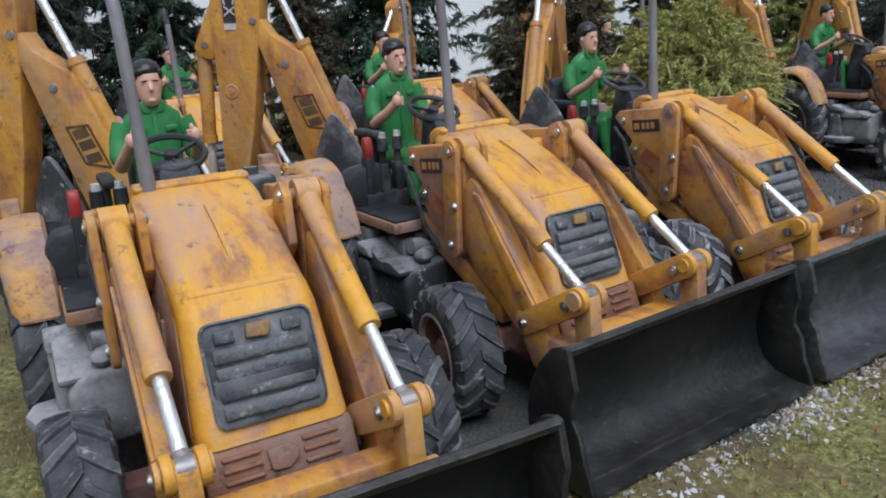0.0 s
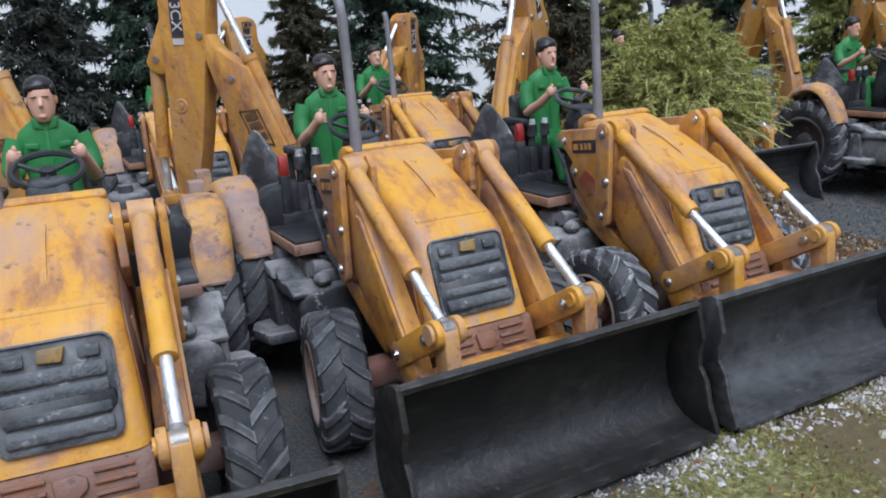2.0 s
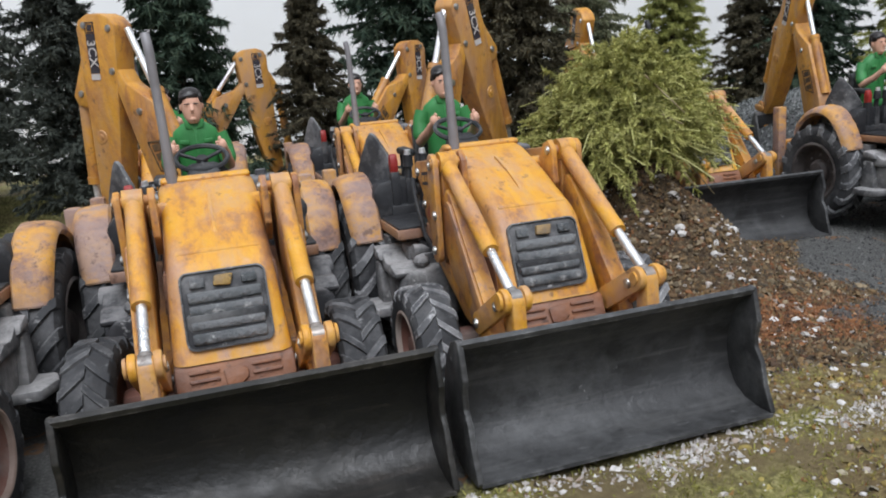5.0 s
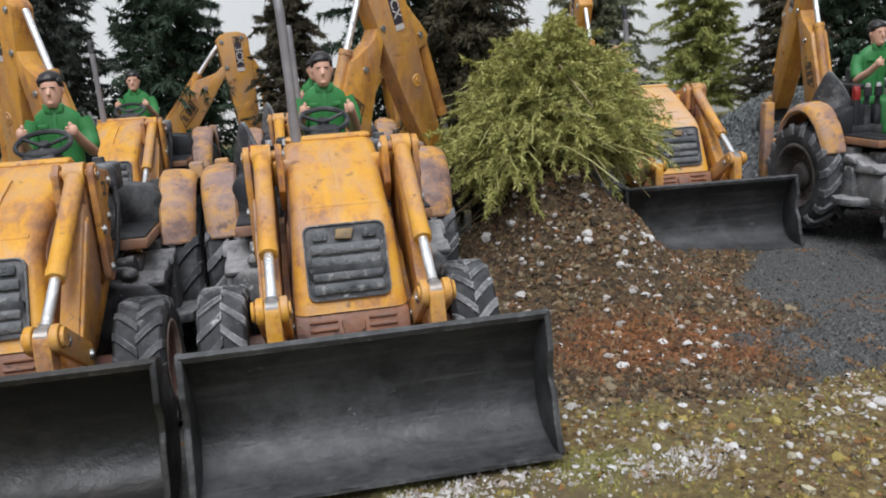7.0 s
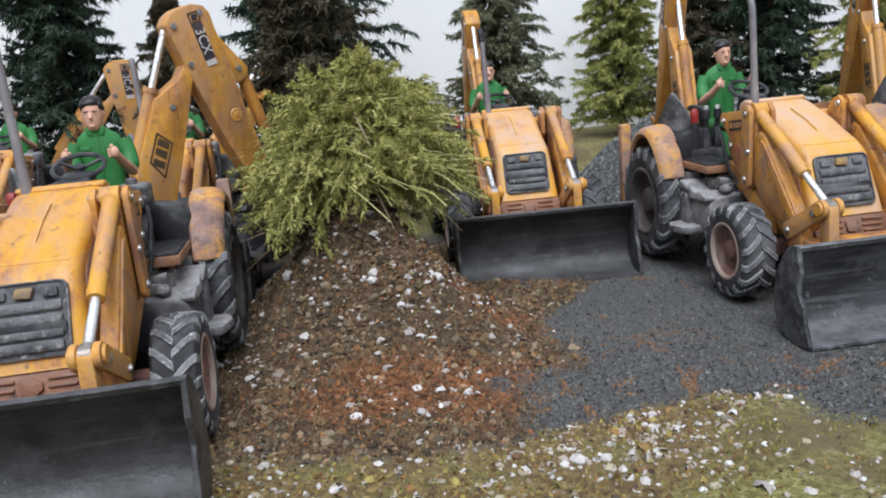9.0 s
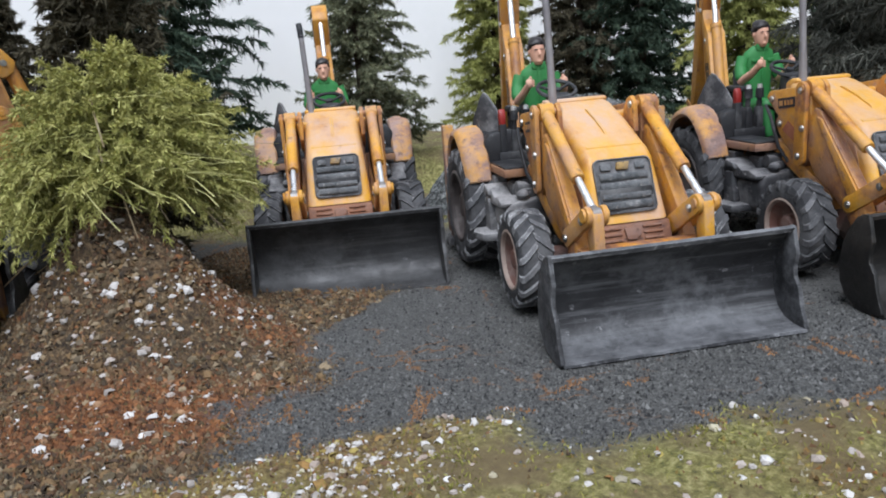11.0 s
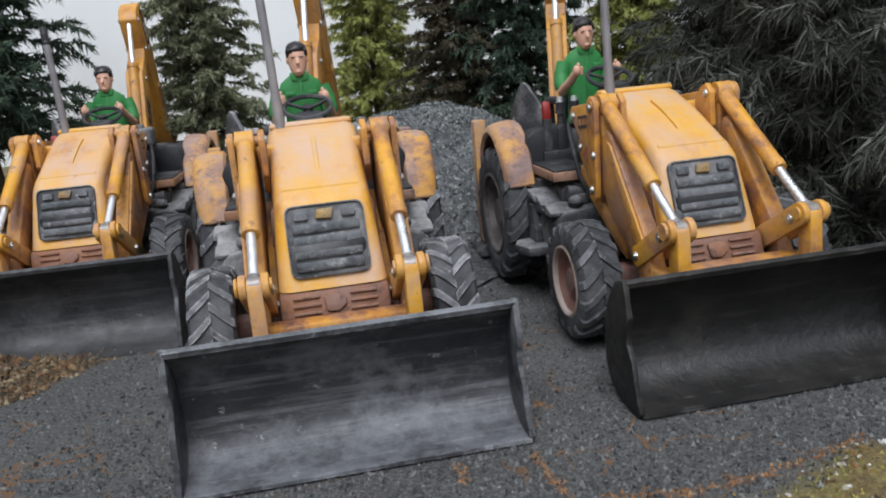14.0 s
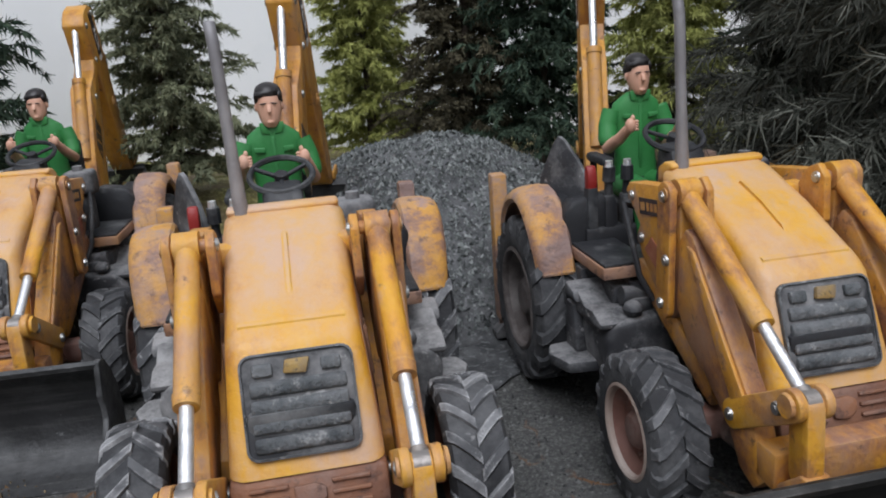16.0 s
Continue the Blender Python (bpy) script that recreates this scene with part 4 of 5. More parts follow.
def loft(bm, sections, u=14):
    """A closed body through level ellipses (z, x, y, half width, half depth)."""
    rings = [[bm.verts.new((x + rx * math.cos(2 * math.pi * i / u), y + ry * math.sin(2 * math.pi * i / u), z)) for i in range(u)] for z, x, y, rx, ry in sections]
    for a, b in zip(rings, rings[1:]):
        for i in range(u):
            bm.faces.new((a[i], a[(i + 1) % u], b[(i + 1) % u], b[i]))
    bm.faces.new(rings[0][::-1])
    bm.faces.new(rings[-1])


def figurine(bm):
    """A seated figurine as one plain shape: shirt, arms, trousers, head and hair."""
    def paint(mat, build, *args, **kw):
        old = set(bm.faces)
        build(bm, *args, **kw)
        for f in bm.faces:
            if f not in old:
                f.material_index = mat
    def limb(pts, radii, mat):
        for a, b, r0, r1 in zip(pts, pts[1:], radii, radii[1:]):
            paint(mat, rod, a, b, r0, r1, 12)
            paint(mat, ball, b, r1, u=12, v=6)
    def lump(c, r, stretch, mat, turn=None, u=12, v=8):
        paint(mat, ball, c, r, stretch, u, v, turn)
    paint(0, loft, [(1.58, 0, -2.71, 0.15, 0.12), (1.66, 0, -2.72, 0.185, 0.14), (1.78, 0, -2.73, 0.18, 0.13), (1.92, 0, -2.735, 0.168, 0.118), (2.05, 0, -2.735, 0.178, 0.122),
                    (2.17, 0, -2.73, 0.195, 0.125), (2.26, 0, -2.725, 0.205, 0.115), (2.33, 0, -2.715, 0.185, 0.098), (2.385, 0, -2.70, 0.115, 0.08), (2.41, 0, -2.695, 0.078, 0.07)], 18)
    # open collar, placket and pocket flaps
    for s in (-1, 1):
        paint(0, prism, [(s * 0.012, 2.335), (s * 0.075, 2.35), (s * 0.088, 2.425), (s * 0.05, 2.43)], "y", -2.638, -2.612, 0.006)
        paint(0, prism, [(s * 0.065, 2.205), (s * 0.145, 2.215), (s * 0.145, 2.25), (s * 0.065, 2.245)], "y", -2.622, -2.600, 0.005)
    paint(0, prism, [(-0.014, 1.80), (0.014, 1.80), (0.014, 2.32), (-0.014, 2.32)], "y", -2.63, -2.602, 0.004)
    paint(3, prism, [(-0.17, 1.70), (0.17, 1.70), (0.17, 1.735), (-0.17, 1.735)], "y", -2.62, -2.592, 0.006)
    limb([(0, -2.70, 2.36), (0, -2.675, 2.53)], [0.066, 0.058], 1)
    # head
    paint(1, loft, [(2.468, 0, -2.625, 0.030, 0.035), (2.485, 0, -2.632, 0.052, 0.058), (2.53, 0, -2.648, 0.074, 0.085), (2.59, 0, -2.66, 0.086, 0.102), (2.65, 0, -2.668, 0.091, 0.110),
                    (2.71, 0, -2.675, 0.090, 0.108), (2.765, 0, -2.68, 0.074, 0.09), (2.795, 0, -2.68, 0.04, 0.05)], 16)
    paint(1, prism, [(-2.562, 2.66), (-2.528, 2.602), (-2.535, 2.588), (-2.565, 2.585)], "x", -0.014, 0.014, 0.006)
    lump((0, -2.575, 2.515), 0.03, (1.0, 0.8, 0.7), 1, u=8, v=6)
    for s in (-1, 1):
        lump((s * 0.092, -2.672, 2.63), 0.027, (0.5, 0.8, 1.25), 1, u=8, v=6)
        lump((s * 0.038, -2.563, 2.662), 0.022, (1.2, 0.45, 0.26), 2, Matrix.Rotation(radians(s * 8), 4, "Y"), 8, 6)
        lump((s * 0.088, -2.685, 2.675), 0.035, (0.4, 0.7, 1.2), 2, u=8, v=6)
    # hair: crown, nape, temples and a wave combed to one side above the forehead
    lump((0, -2.684, 2.742), 0.100, (0.97, 1.18, 0.82), 2, Matrix.Rotation(radians(-10), 4, "X"), 18, 10)
    lump((0, -2.728, 2.68), 0.10, (0.95, 0.78, 1.10), 2, u=14, v=8)
    lump((0.016, -2.600, 2.738), 0.062, (1.30, 0.52, 0.55), 2, Matrix.Rotation(radians(12), 4, "Y"), 12, 8)
    for s in (-1, 1):
        lump((s * 0.078, -2.655, 2.712), 0.05, (0.50, 1.15, 1.05), 2, u=10, v=8)
    for s in (-1, 1):
        limb([(s * 0.195, -2.725, 2.275), (s * 0.238, -2.71, 2.16), (s * 0.252, -2.675, 2.05)], [0.078, 0.074, 0.076], 0)
        limb([(s * 0.252, -2.675, 2.045), (s * 0.258, -2.65, 1.99), (s * 0.238, -2.45, 2.08), (s * 0.215, -2.335, 2.165)], [0.052, 0.052, 0.045, 0.038], 1)
        lump((s * 0.205, -2.305, 2.195), 0.05, (0.85, 0.9, 1.15), 1, u=10, v=7)
        for k in range(4):
            lump((s * (0.205 - 0.04), -2.285, 2.165 + 0.02 * k), 0.016, (1.2, 1, 0.8), 1, u=6, v=5)
        lump((s * 0.19, -2.30, 2.25), 0.018, (1, 1, 1.5), 1, u=6, v=5)
        limb([(s * 0.10, -2.68, 1.655), (s * 0.145, -2.25, 1.70), (s * 0.15, -2.16, 1.36)], [0.118, 0.088, 0.064], 0)
        lump((s * 0.15, -2.11, 1.305), 0.07, (0.75, 1.6, 0.6), 2)
    for v in bm.verts:
        if v.co.z < 2.44:
            v.co.x *= 1.12
            v.co.z = 1.58 + (v.co.z - 1.58) * 1.095
        else:
            v.co.x *= 1.12


def seat_figure(x, y, yaw, z, sit):
    if "figurine" not in MESHES:
        bm = bmesh.new()
        figurine(bm)
        MESHES["figurine"] = finish(bm, 60)
        for mt in (SHIRT, SKIN, HAIR, DECAL):
            MESHES["figurine"].materials.append(mt)
    ob = new("figurine", MESHES["figurine"])
    ob.matrix_world = pose(K * x, K * y, K * z, 0, 0, yaw) @ pose(K * sit, 0, 0)
    tagged(ob, "painted plastic figurine in green seated at a steering wheel", "figurine", "seated figurines")


FLEET = [
    (-1.076, 1.10, -138.1, 0.0, 52, 17, 0.05, -0.06, -0.02, 0, 0.00, "weathered yellow model backhoe loader parked at the end of the row"),
    (0.493, 3.461, -132.0, 0.009, 47, 17, 0.08, -0.09, -0.03, 0, 0.02, "weathered yellow model backhoe loader between two others"),
    (2.216, 5.347, -131.7, 0.03, -57, 4, 0.075, -0.05, -0.02, 0, -0.06, "weathered yellow model backhoe loader parked beside a leafy bush"),
    (2.089, 12.288, -135.9, -0.012, 1, 0, -0.05, -0.045, -0.02, 0, 0.05, "weathered yellow model backhoe loader standing behind a bush"),
    (6.195, 12.204, -133.1, 0.007, -11, 0, -0.045, -0.015, 0.05, 0, 0.04, "weathered yellow model backhoe loader standing on open asphalt"),
    (8.378, 14.528, -132.7, -0.006, -19, 0, -0.03, 0.0, 0.0, 0, 0.04, "weathered yellow model backhoe loader parked before dark firs"),
    (-1.32, 8.59, -133.0, 0.0, -58, 0, 0, 0, 0, 20, 0.00, "weathered yellow model backhoe loader in the back row"),
    (-4.50, 7.33, -133.0, 0.0, -78, 0, 0, 0, 0, 17, 0.00, "weathered yellow model backhoe loader at the back of the lot"),
]


# ---- ground ----
def smooth(a, b, v):
    t = max(0.0, min(1.0, (v - a) / (b - a)))
    return t * t * (3 - 2 * t)


def fbm(x, y, s, seed=0.0):
    return noise.fractal(Vector((x * s + seed, y * s - seed, seed)), 1.0, 2.0, 4)


MOUND = (1.80, 9.20)


def zones(x, y):
    """Shares of moss, red-brown soil and dark grit at a spot of the ground."""
    wob = 0.35 * fbm(x, y, 0.9, 3.1) + 0.12 * fbm(x, y, 3.5, 8.2)
    front = 0.68 * x - 0.733 * y
    edge = -1.25 - 1.6 * smooth(2.0, 3.0, x) + 0.6 * smooth(3.0, 7.0, x) + 0.12 * smooth(7.0, 8.4, x) - 0.75 * smooth(8.6, 9.8, x)
    edge += 0.38 * smooth(2.4, 3.2, x) * smooth(5.2, 4.4, x) - 0.5 * math.exp(-((x - 6.0) / 0.6) ** 2)
    moss = smooth(edge - 0.12, edge + 0.22, front + wob)
    moss = max(moss, smooth(10.2, 11.2, -0.61 * x + 0.79 * y + wob) * 0.9)
    moss = max(moss, 0.95 * smooth(0.75, 1.05, -0.73 * x - 0.68 * y + 0.5 * wob))
    soil = smooth(0.25, -0.25, x + 0.37 * (y - 9.3) - 4.15 + 1.6 * wob) * smooth(5.4, 6.4, y + wob) * smooth(13.2, 12.0, y)
    soil *= smooth(-0.6, 0.4, x - 0.2 + 0.25 * (y - 9) + wob)
    return moss, soil * (1 - moss)


def red_earth(x, y):
    """Share of the red-brown patch below the mound."""
    dx, dy = x - 3.65, y - 8.0
    u, v = 0.77 * dx + 0.63 * dy, -0.63 * dx + 0.77 * dy
    tan = 0.7 * smooth(0.85, 0.3, math.hypot((x - 3.35) / 1.0, (y - 9.75) / 0.7) + 0.25 * fbm(x, y, 2.2, 1.6))
    return max(tan, smooth(1.4, 0.5, math.hypot(u / 1.35, v / 0.62) + 0.35 * fbm(x, y, 1.8, 6.6)))


def lush(x, y):
    """How green the verge is: gritty and brown before the mound, mossy elsewhere."""
    return max(smooth(5.6, 6.9, x + 0.5 * fbm(x, y, 1.2, 3.9)) * (1 - 0.65 * smooth(8.2, 9.3, x + 0.8 * fbm(x, y, 1.4, 7.9))), smooth(2.9, 1.9, x), smooth(-1.75, -1.35, 0.68 * x - 0.733 * y) * smooth(4.9, 4.2, x), 0.06 + 0.40 * smooth(0.0, 0.4, fbm(x, y, 1.9, 15.0)))


def height(x, y):
    dx, dy = (x - MOUND[0]) / 0.85, (y - MOUND[1]) / 0.55
    h = 1.5 * math.exp(-0.5 * (dx * dx + dy * dy)) * (1 + 0.22 * fbm(x, y, 1.6, 5.0))
    moss, soil = zones(x, y)
    h += moss * (0.035 + 0.05 * fbm(x, y, 1.3, 1.7) + 0.045 * fbm(x, y, 2.6, 5.7)) + soil * 0.04 * fbm(x, y, 2.5, 4.4)
    h -= 0.07 * smooth(2.0, 6.0, x + 0.4 * (y - 8))
    h += 0.75 * smooth(13.9, 15.0, -0.61 * x + 0.79 * y + 0.3 * fbm(x, y, 0.5, 9.0))
    return h


def axis(lo, hi, step, far):
    core = list(np.arange(lo, hi, step))
    out = [lo - far, lo - far * 0.5, lo - far * 0.2, lo - far * 0.08, lo - 1.5, lo - 0.6]
    return out + core + [2 * hi - (q - lo + hi) + 0 for q in out][::-1]


XS, YS = axis(-14.0, 17.0, 0.13, 24), axis(-6.0, 24.0, 0.13, 24)
verts = [(x * K, y * K, height(x, y) * K) for y in YS for x in XS]
w = len(XS)
faces = [(j * w + i, j * w + i + 1, (j + 1) * w + i + 1, (j + 1) * w + i) for j in range(len(YS) - 1) for i in range(w - 1)]
gm = bpy.data.meshes.new("ground")
gm.from_pydata(verts, [], faces)
attr = gm.color_attributes.new("soil_kind", "FLOAT_COLOR", "POINT")
kinds = [c for y in YS for x in XS for c in (*zones(x, y), red_earth(x, y), lush(x, y))]
attr.data.foreach_set("color", kinds)
gm.polygons.foreach_set("use_smooth", [True] * len(faces))
ground = tagged(new("ground", gm), "modelled ground of dark grit, red-brown soil and moss", "ground", kind="structure")


def ground_material():
    m, n, l, p = nodes_of("modelled_ground")
    tc, sc = n.new("ShaderNodeTexCoord"), n.new("ShaderNodeVectorMath")
    sc.operation = "SCALE"
    sc.inputs["Scale"].default_value = 1 / K
    l.new(tc.outputs["Object"], sc.inputs[0])
    v = sc.outputs[0]
    kind, sep = n.new("ShaderNodeVertexColor"), n.new("ShaderNodeSeparateColor")
    kind.layer_name = "soil_kind"
    l.new(kind.outputs[0], sep.inputs[0])
    grit = ramp_of(n, l, noise_of(n, l, v, 34, 4, 0.75), [(0.30, (0.024, 0.024, 0.024)), (0.52, (0.090, 0.090, 0.086)), (0.72, (0.24, 0.24, 0.226))])
    grit = mix_of(n, l, ramp_of(n, l, noise_of(n, l, v, 0.9, 4), [(0.35, grey(0.0)), (0.7, grey(0.35))]), grit, (0.15, 0.148, 0.142))
    worm = noise_of(n, l, v, 1.3, 3, 0.5)
    line = ramp_of(n, l, worm, [(0.484, grey(0)), (0.494, grey(1)), (0.502, grey(1)), (0.512, grey(0))])
    some = ramp_of(n, l, noise_of(n, l, v, 0.75, 5, 0.6), [(0.49, grey(0)), (0.56, grey(0.9))])
    rust = n.new("ShaderNodeMath")
    rust.operation = "MULTIPLY"
    l.new(line, rust.inputs[0])
    l.new(some, rust.inputs[1])
    grit = mix_of(n, l, rust.outputs[0], grit, (0.22, 0.105, 0.04))
    soil = ramp_of(n, l, noise_of(n, l, v, 12, 6, 0.75), [(0.36, (0.03, 0.013, 0.008)), (0.5, (0.19, 0.068, 0.02)), (0.62, (0.34, 0.14, 0.05))])
    dim = ramp_of(n, l, noise_of(n, l, v, 14, 6, 0.75), [(0.34, (0.014, 0.010, 0.007)), (0.5, (0.085, 0.055, 0.028)), (0.64, (0.22, 0.15, 0.08))])
    soil = mix_of(n, l, sep.outputs[2], dim, soil)
    moss = ramp_of(n, l, noise_of(n, l, v, 16, 6, 0.75), [(0.34, (0.05, 0.05, 0.016)), (0.5, (0.23, 0.215, 0.06)), (0.64, (0.46, 0.42, 0.18))])
    moss = mix_of(n, l, ramp_of(n, l, noise_of(n, l, v, 1.1, 5), [(0.42, grey(0)), (0.58, grey(0.85))]), moss, (0.17, 0.12, 0.06))
    verge = ramp_of(n, l, noise_of(n, l, v, 15, 6, 0.78), [(0.34, (0.04, 0.026, 0.012)), (0.48, (0.16, 0.10, 0.040)), (0.59, (0.28, 0.21, 0.075)), (0.69, (0.42, 0.36, 0.22))])
    moss = mix_of(n, l, kind.outputs["Alpha"], verge, moss)
    c = mix_of(n, l, sep.outputs[1], grit, soil)
    c = mix_of(n, l, sep.outputs[0], c, moss)
    l.new(c, p.inputs["Base Color"])
    p.inputs["Roughness"].default_value = 0.9
    b = n.new("ShaderNodeBump")
    b.inputs["Strength"].default_value, b.inputs["Distance"].default_value = 0.9, 0.05 * K
    l.new(noise_of(n, l, v, 18, 6, 0.8), b.inputs["Height"])
    l.new(b.outputs[0], p.inputs["Normal"])
    return m


gm.materials.append(ground_material())

# ---- backdrop board ----
N, S = Vector((-0.61, 0.79, 0)).normalized(), Vector((0.79, 0.61, 0)).normalized()


def spot(s, n, z=0.0):
    v = S * s + N * n
    return v.x, v.y, z


WALL = worn("white_board", (0.90, 0.90, 0.90), (0.87, 0.87, 0.87), (0.83, 0.84, 0.84), (0.70, 0.71, 0.71), 0.8, dust_at=0.6, dirt_at=0.75, bump=0.08, size=0.2)
bm = bmesh.new()
box(bm, -18, 36, 19.2, 19.8, -0.5, 15)
wall_me = finish(bm)
wall_me.materials.append(WALL)
wall = tagged(new("wall_backdrop", wall_me), "plain white painted board behind the trees", "wall", kind="structure")
wall.matrix_world = Matrix.Rotation(math.atan2(S.y, S.x), 4, "Z")

for fx, fy, fyaw, fz, swing, dip, lift, aside, reach, lean, sit, words in FLEET:
    backhoe_loader(fx, fy, fyaw, fz, swing, dip, lift, aside, reach, words, lean, STEEL_DUSTY if 6 < fx < 7 else STEEL_BLACK if fy < 4 or fx > 8 else STEEL, 5 < fy < 6 or 6 < fx < 7, -11 if 3 < fy < 4 else 0, fx < -4 or 2 < fx < 2.15)
    seat_figure(fx, fy, fyaw, fz, sit)


# ---- plants ----
def leaf_material(name, tones, rough=0.75, patch=1.6):
    """Foliage whose tone changes from blade to blade."""
    m, n, l, p = nodes_of(name)
    geo = n.new("ShaderNodeNewGeometry")
    tc, sc = n.new("ShaderNodeTexCoord"), n.new("ShaderNodeVectorMath")
    sc.operation = "SCALE"
    sc.inputs["Scale"].default_value = 1 / K
    l.new(tc.outputs["Object"], sc.inputs[0])
    c = ramp_of(n, l, geo.outputs["Random Per Island"], [(0.0, tones[0]), (0.5, tones[1]), (1.0, tones[2])])
    blot = ramp_of(n, l, noise_of(n, l, sc.outputs[0], patch, 3), [(0.38, grey(0)), (0.66, grey(0.75))])
    dark = tuple(v * 0.55 for v in tones[0])
    c = mix_of(n, l, blot, c, mix_of(n, l, blot, tones[2], dark))
    l.new(c, p.inputs["Base Color"])
    p.inputs["Roughness"].default_value = rough
    p.inputs["Specular IOR Level"].default_value = 0.2
    return m


FIRS = [
    leaf_material("fir_dark", [(0.028, 0.034, 0.030), (0.050, 0.060, 0.050), (0.10, 0.11, 0.09)]),
    leaf_material("fir_teal", [(0.018, 0.037, 0.027), (0.036, 0.064, 0.043), (0.085, 0.115, 0.072)]),
    leaf_material("fir_brown", [(0.034, 0.030, 0.020), (0.066, 0.058, 0.036), (0.13, 0.115, 0.07)]),
    leaf_material("fir_grey_green", [(0.085, 0.10, 0.06), (0.16, 0.175, 0.10), (0.27, 0.28, 0.17)]),
    leaf_material("fir_olive", [(0.15, 0.17, 0.04), (0.28, 0.295, 0.08), (0.44, 0.45, 0.15)]),
    leaf_material("fir_thread", [(0.016, 0.019, 0.014), (0.034, 0.038, 0.028), (0.18, 0.18, 0.15)]),
]
BARK = worn("bark", (0.07, 0.05, 0.035), (0.045, 0.03, 0.02), (0.12, 0.10, 0.08), (0.02, 0.015, 0.01), 0.9, dust_at=0.55)


def blades(rng, roots, ways, length, width, droop):
    """Thin bent blades: four corner strips from each root along its way."""
    k = len(roots)
    ways = ways / (np.linalg.norm(ways, axis=1)[:, None] + 1e-9)
    side = np.cross(ways, rng.normal(size=(k, 3)))
    side /= np.linalg.norm(side, axis=1)[:, None] + 1e-9
    ln = (length * rng.uniform(0.6, 1.3, k))[:, None]
    wd = (width * rng.uniform(0.6, 1.3, k))[:, None]
    mid = roots + ways * ln * 0.5
    tip = roots + ways * ln
    mid[:, 2] -= (droop * ln[:, 0]) * 0.2
    tip[:, 2] -= droop * ln[:, 0] * 0.8
    v = np.stack([roots - side * wd * 0.3, roots + side * wd * 0.3, mid + side * wd * 0.5, mid - side * wd * 0.5, tip], 1).reshape(-1, 3)
    i = np.arange(k) * 5
    quads = np.stack([i, i + 1, i + 2, i + 3], 1)
    tris = np.stack([i + 3, i + 2, i + 4], 1)
    return v, quads, tris


def blade_mesh(v, quads, tris, material):
    me = bpy.data.meshes.new("blades")
    me.from_pydata((v * K).tolist(), [], quads.tolist() + tris.tolist())
    me.materials.append(material)
    return me


def needle_mesh(rng, roots, ways, length, width, droop, material):
    """Slim pointed needles, one from each root."""
    k = len(roots)
    ways = ways / (np.linalg.norm(ways, axis=1)[:, None] + 1e-9)
    side = np.cross(ways, rng.normal(size=(k, 3)))
    side *= (width * rng.uniform(0.3, 0.7, k) / (np.linalg.norm(side, axis=1) + 1e-9))[:, None]
    ln = length * rng.uniform(0.6, 1.3, k)
    tip = roots + ways * ln[:, None]
    tip[:, 2] -= droop * ln
    v = np.stack([roots - side, roots + side, tip], 1).reshape(-1, 3)
    me = bpy.data.meshes.new("needles")
    me.from_pydata((v * K).tolist(), [], np.arange(3 * k).reshape(-1, 3).tolist())
    me.materials.append(material)
    return me


def fir_sprigs(seed, h, r, boughs, length, width, droop, material, low=0.12):
    """A crown of drooping boughs; each bears side twigs with needles all round them."""
    rng = np.random.default_rng(seed)
    roots, ways = [], []
    stations, per = 8, 8
    for b in range(boughs):
        t = (b + rng.uniform(0, 1)) / boughs
        z = h * (low + (0.98 - low) * t)
        reach = r * (1 - t) ** 0.75 * rng.uniform(0.45, 1.22) + 0.07
        a = b * 2.399 + rng.normal(0, 0.3)
        for u in np.linspace(0.10, 1.0, 8) + rng.normal(0, 0.04, 8):
            bend = -0.30 * reach * max(u, 0) ** 1.6 + 0.16 * reach * max(u, 0) ** 3
            start = np.array([u * reach * math.cos(a), u * reach * math.sin(a), z + bend])
            way = a + rng.choice((-1, 1)) * rng.uniform(0.1, 0.95)
            out = np.array([math.cos(way), math.sin(way), rng.normal(-0.18, 0.28)])
            ln = (0.10 + 0.24 * reach) * rng.uniform(0.6, 1.2)
            p = start + out * np.linspace(0, ln, stations)[:, None]
            roots.append(np.repeat(p, per, 0) + rng.normal(0, 0.012, (stations * per, 3)))
            ways.append(out * 0.75 + rng.normal(0, 0.6, (stations * per, 3)))
    return needle_mesh(rng, np.concatenate(roots), np.concatenate(ways), length, width, droop, material)


def trunk(h, r):
    def build(bm):
        rod(bm, (0, 0, -0.2), (0.03, 0.02, h * 0.5), r, r * 0.6, 10)
        rod(bm, (0.03, 0.02, h * 0.5), (0, 0, h * 0.98), r * 0.6, r * 0.1, 8)
        for i in range(14):
            a, z = i * 2.4, h * (0.12 + 0.05 * i)
            q = 0.5 * (1 - i / 15)
            rod(bm, (0, 0, z), (q * math.cos(a), q * math.sin(a), z - 0.06), r * 0.25, r * 0.08, 6)
    return build


TREES = {}


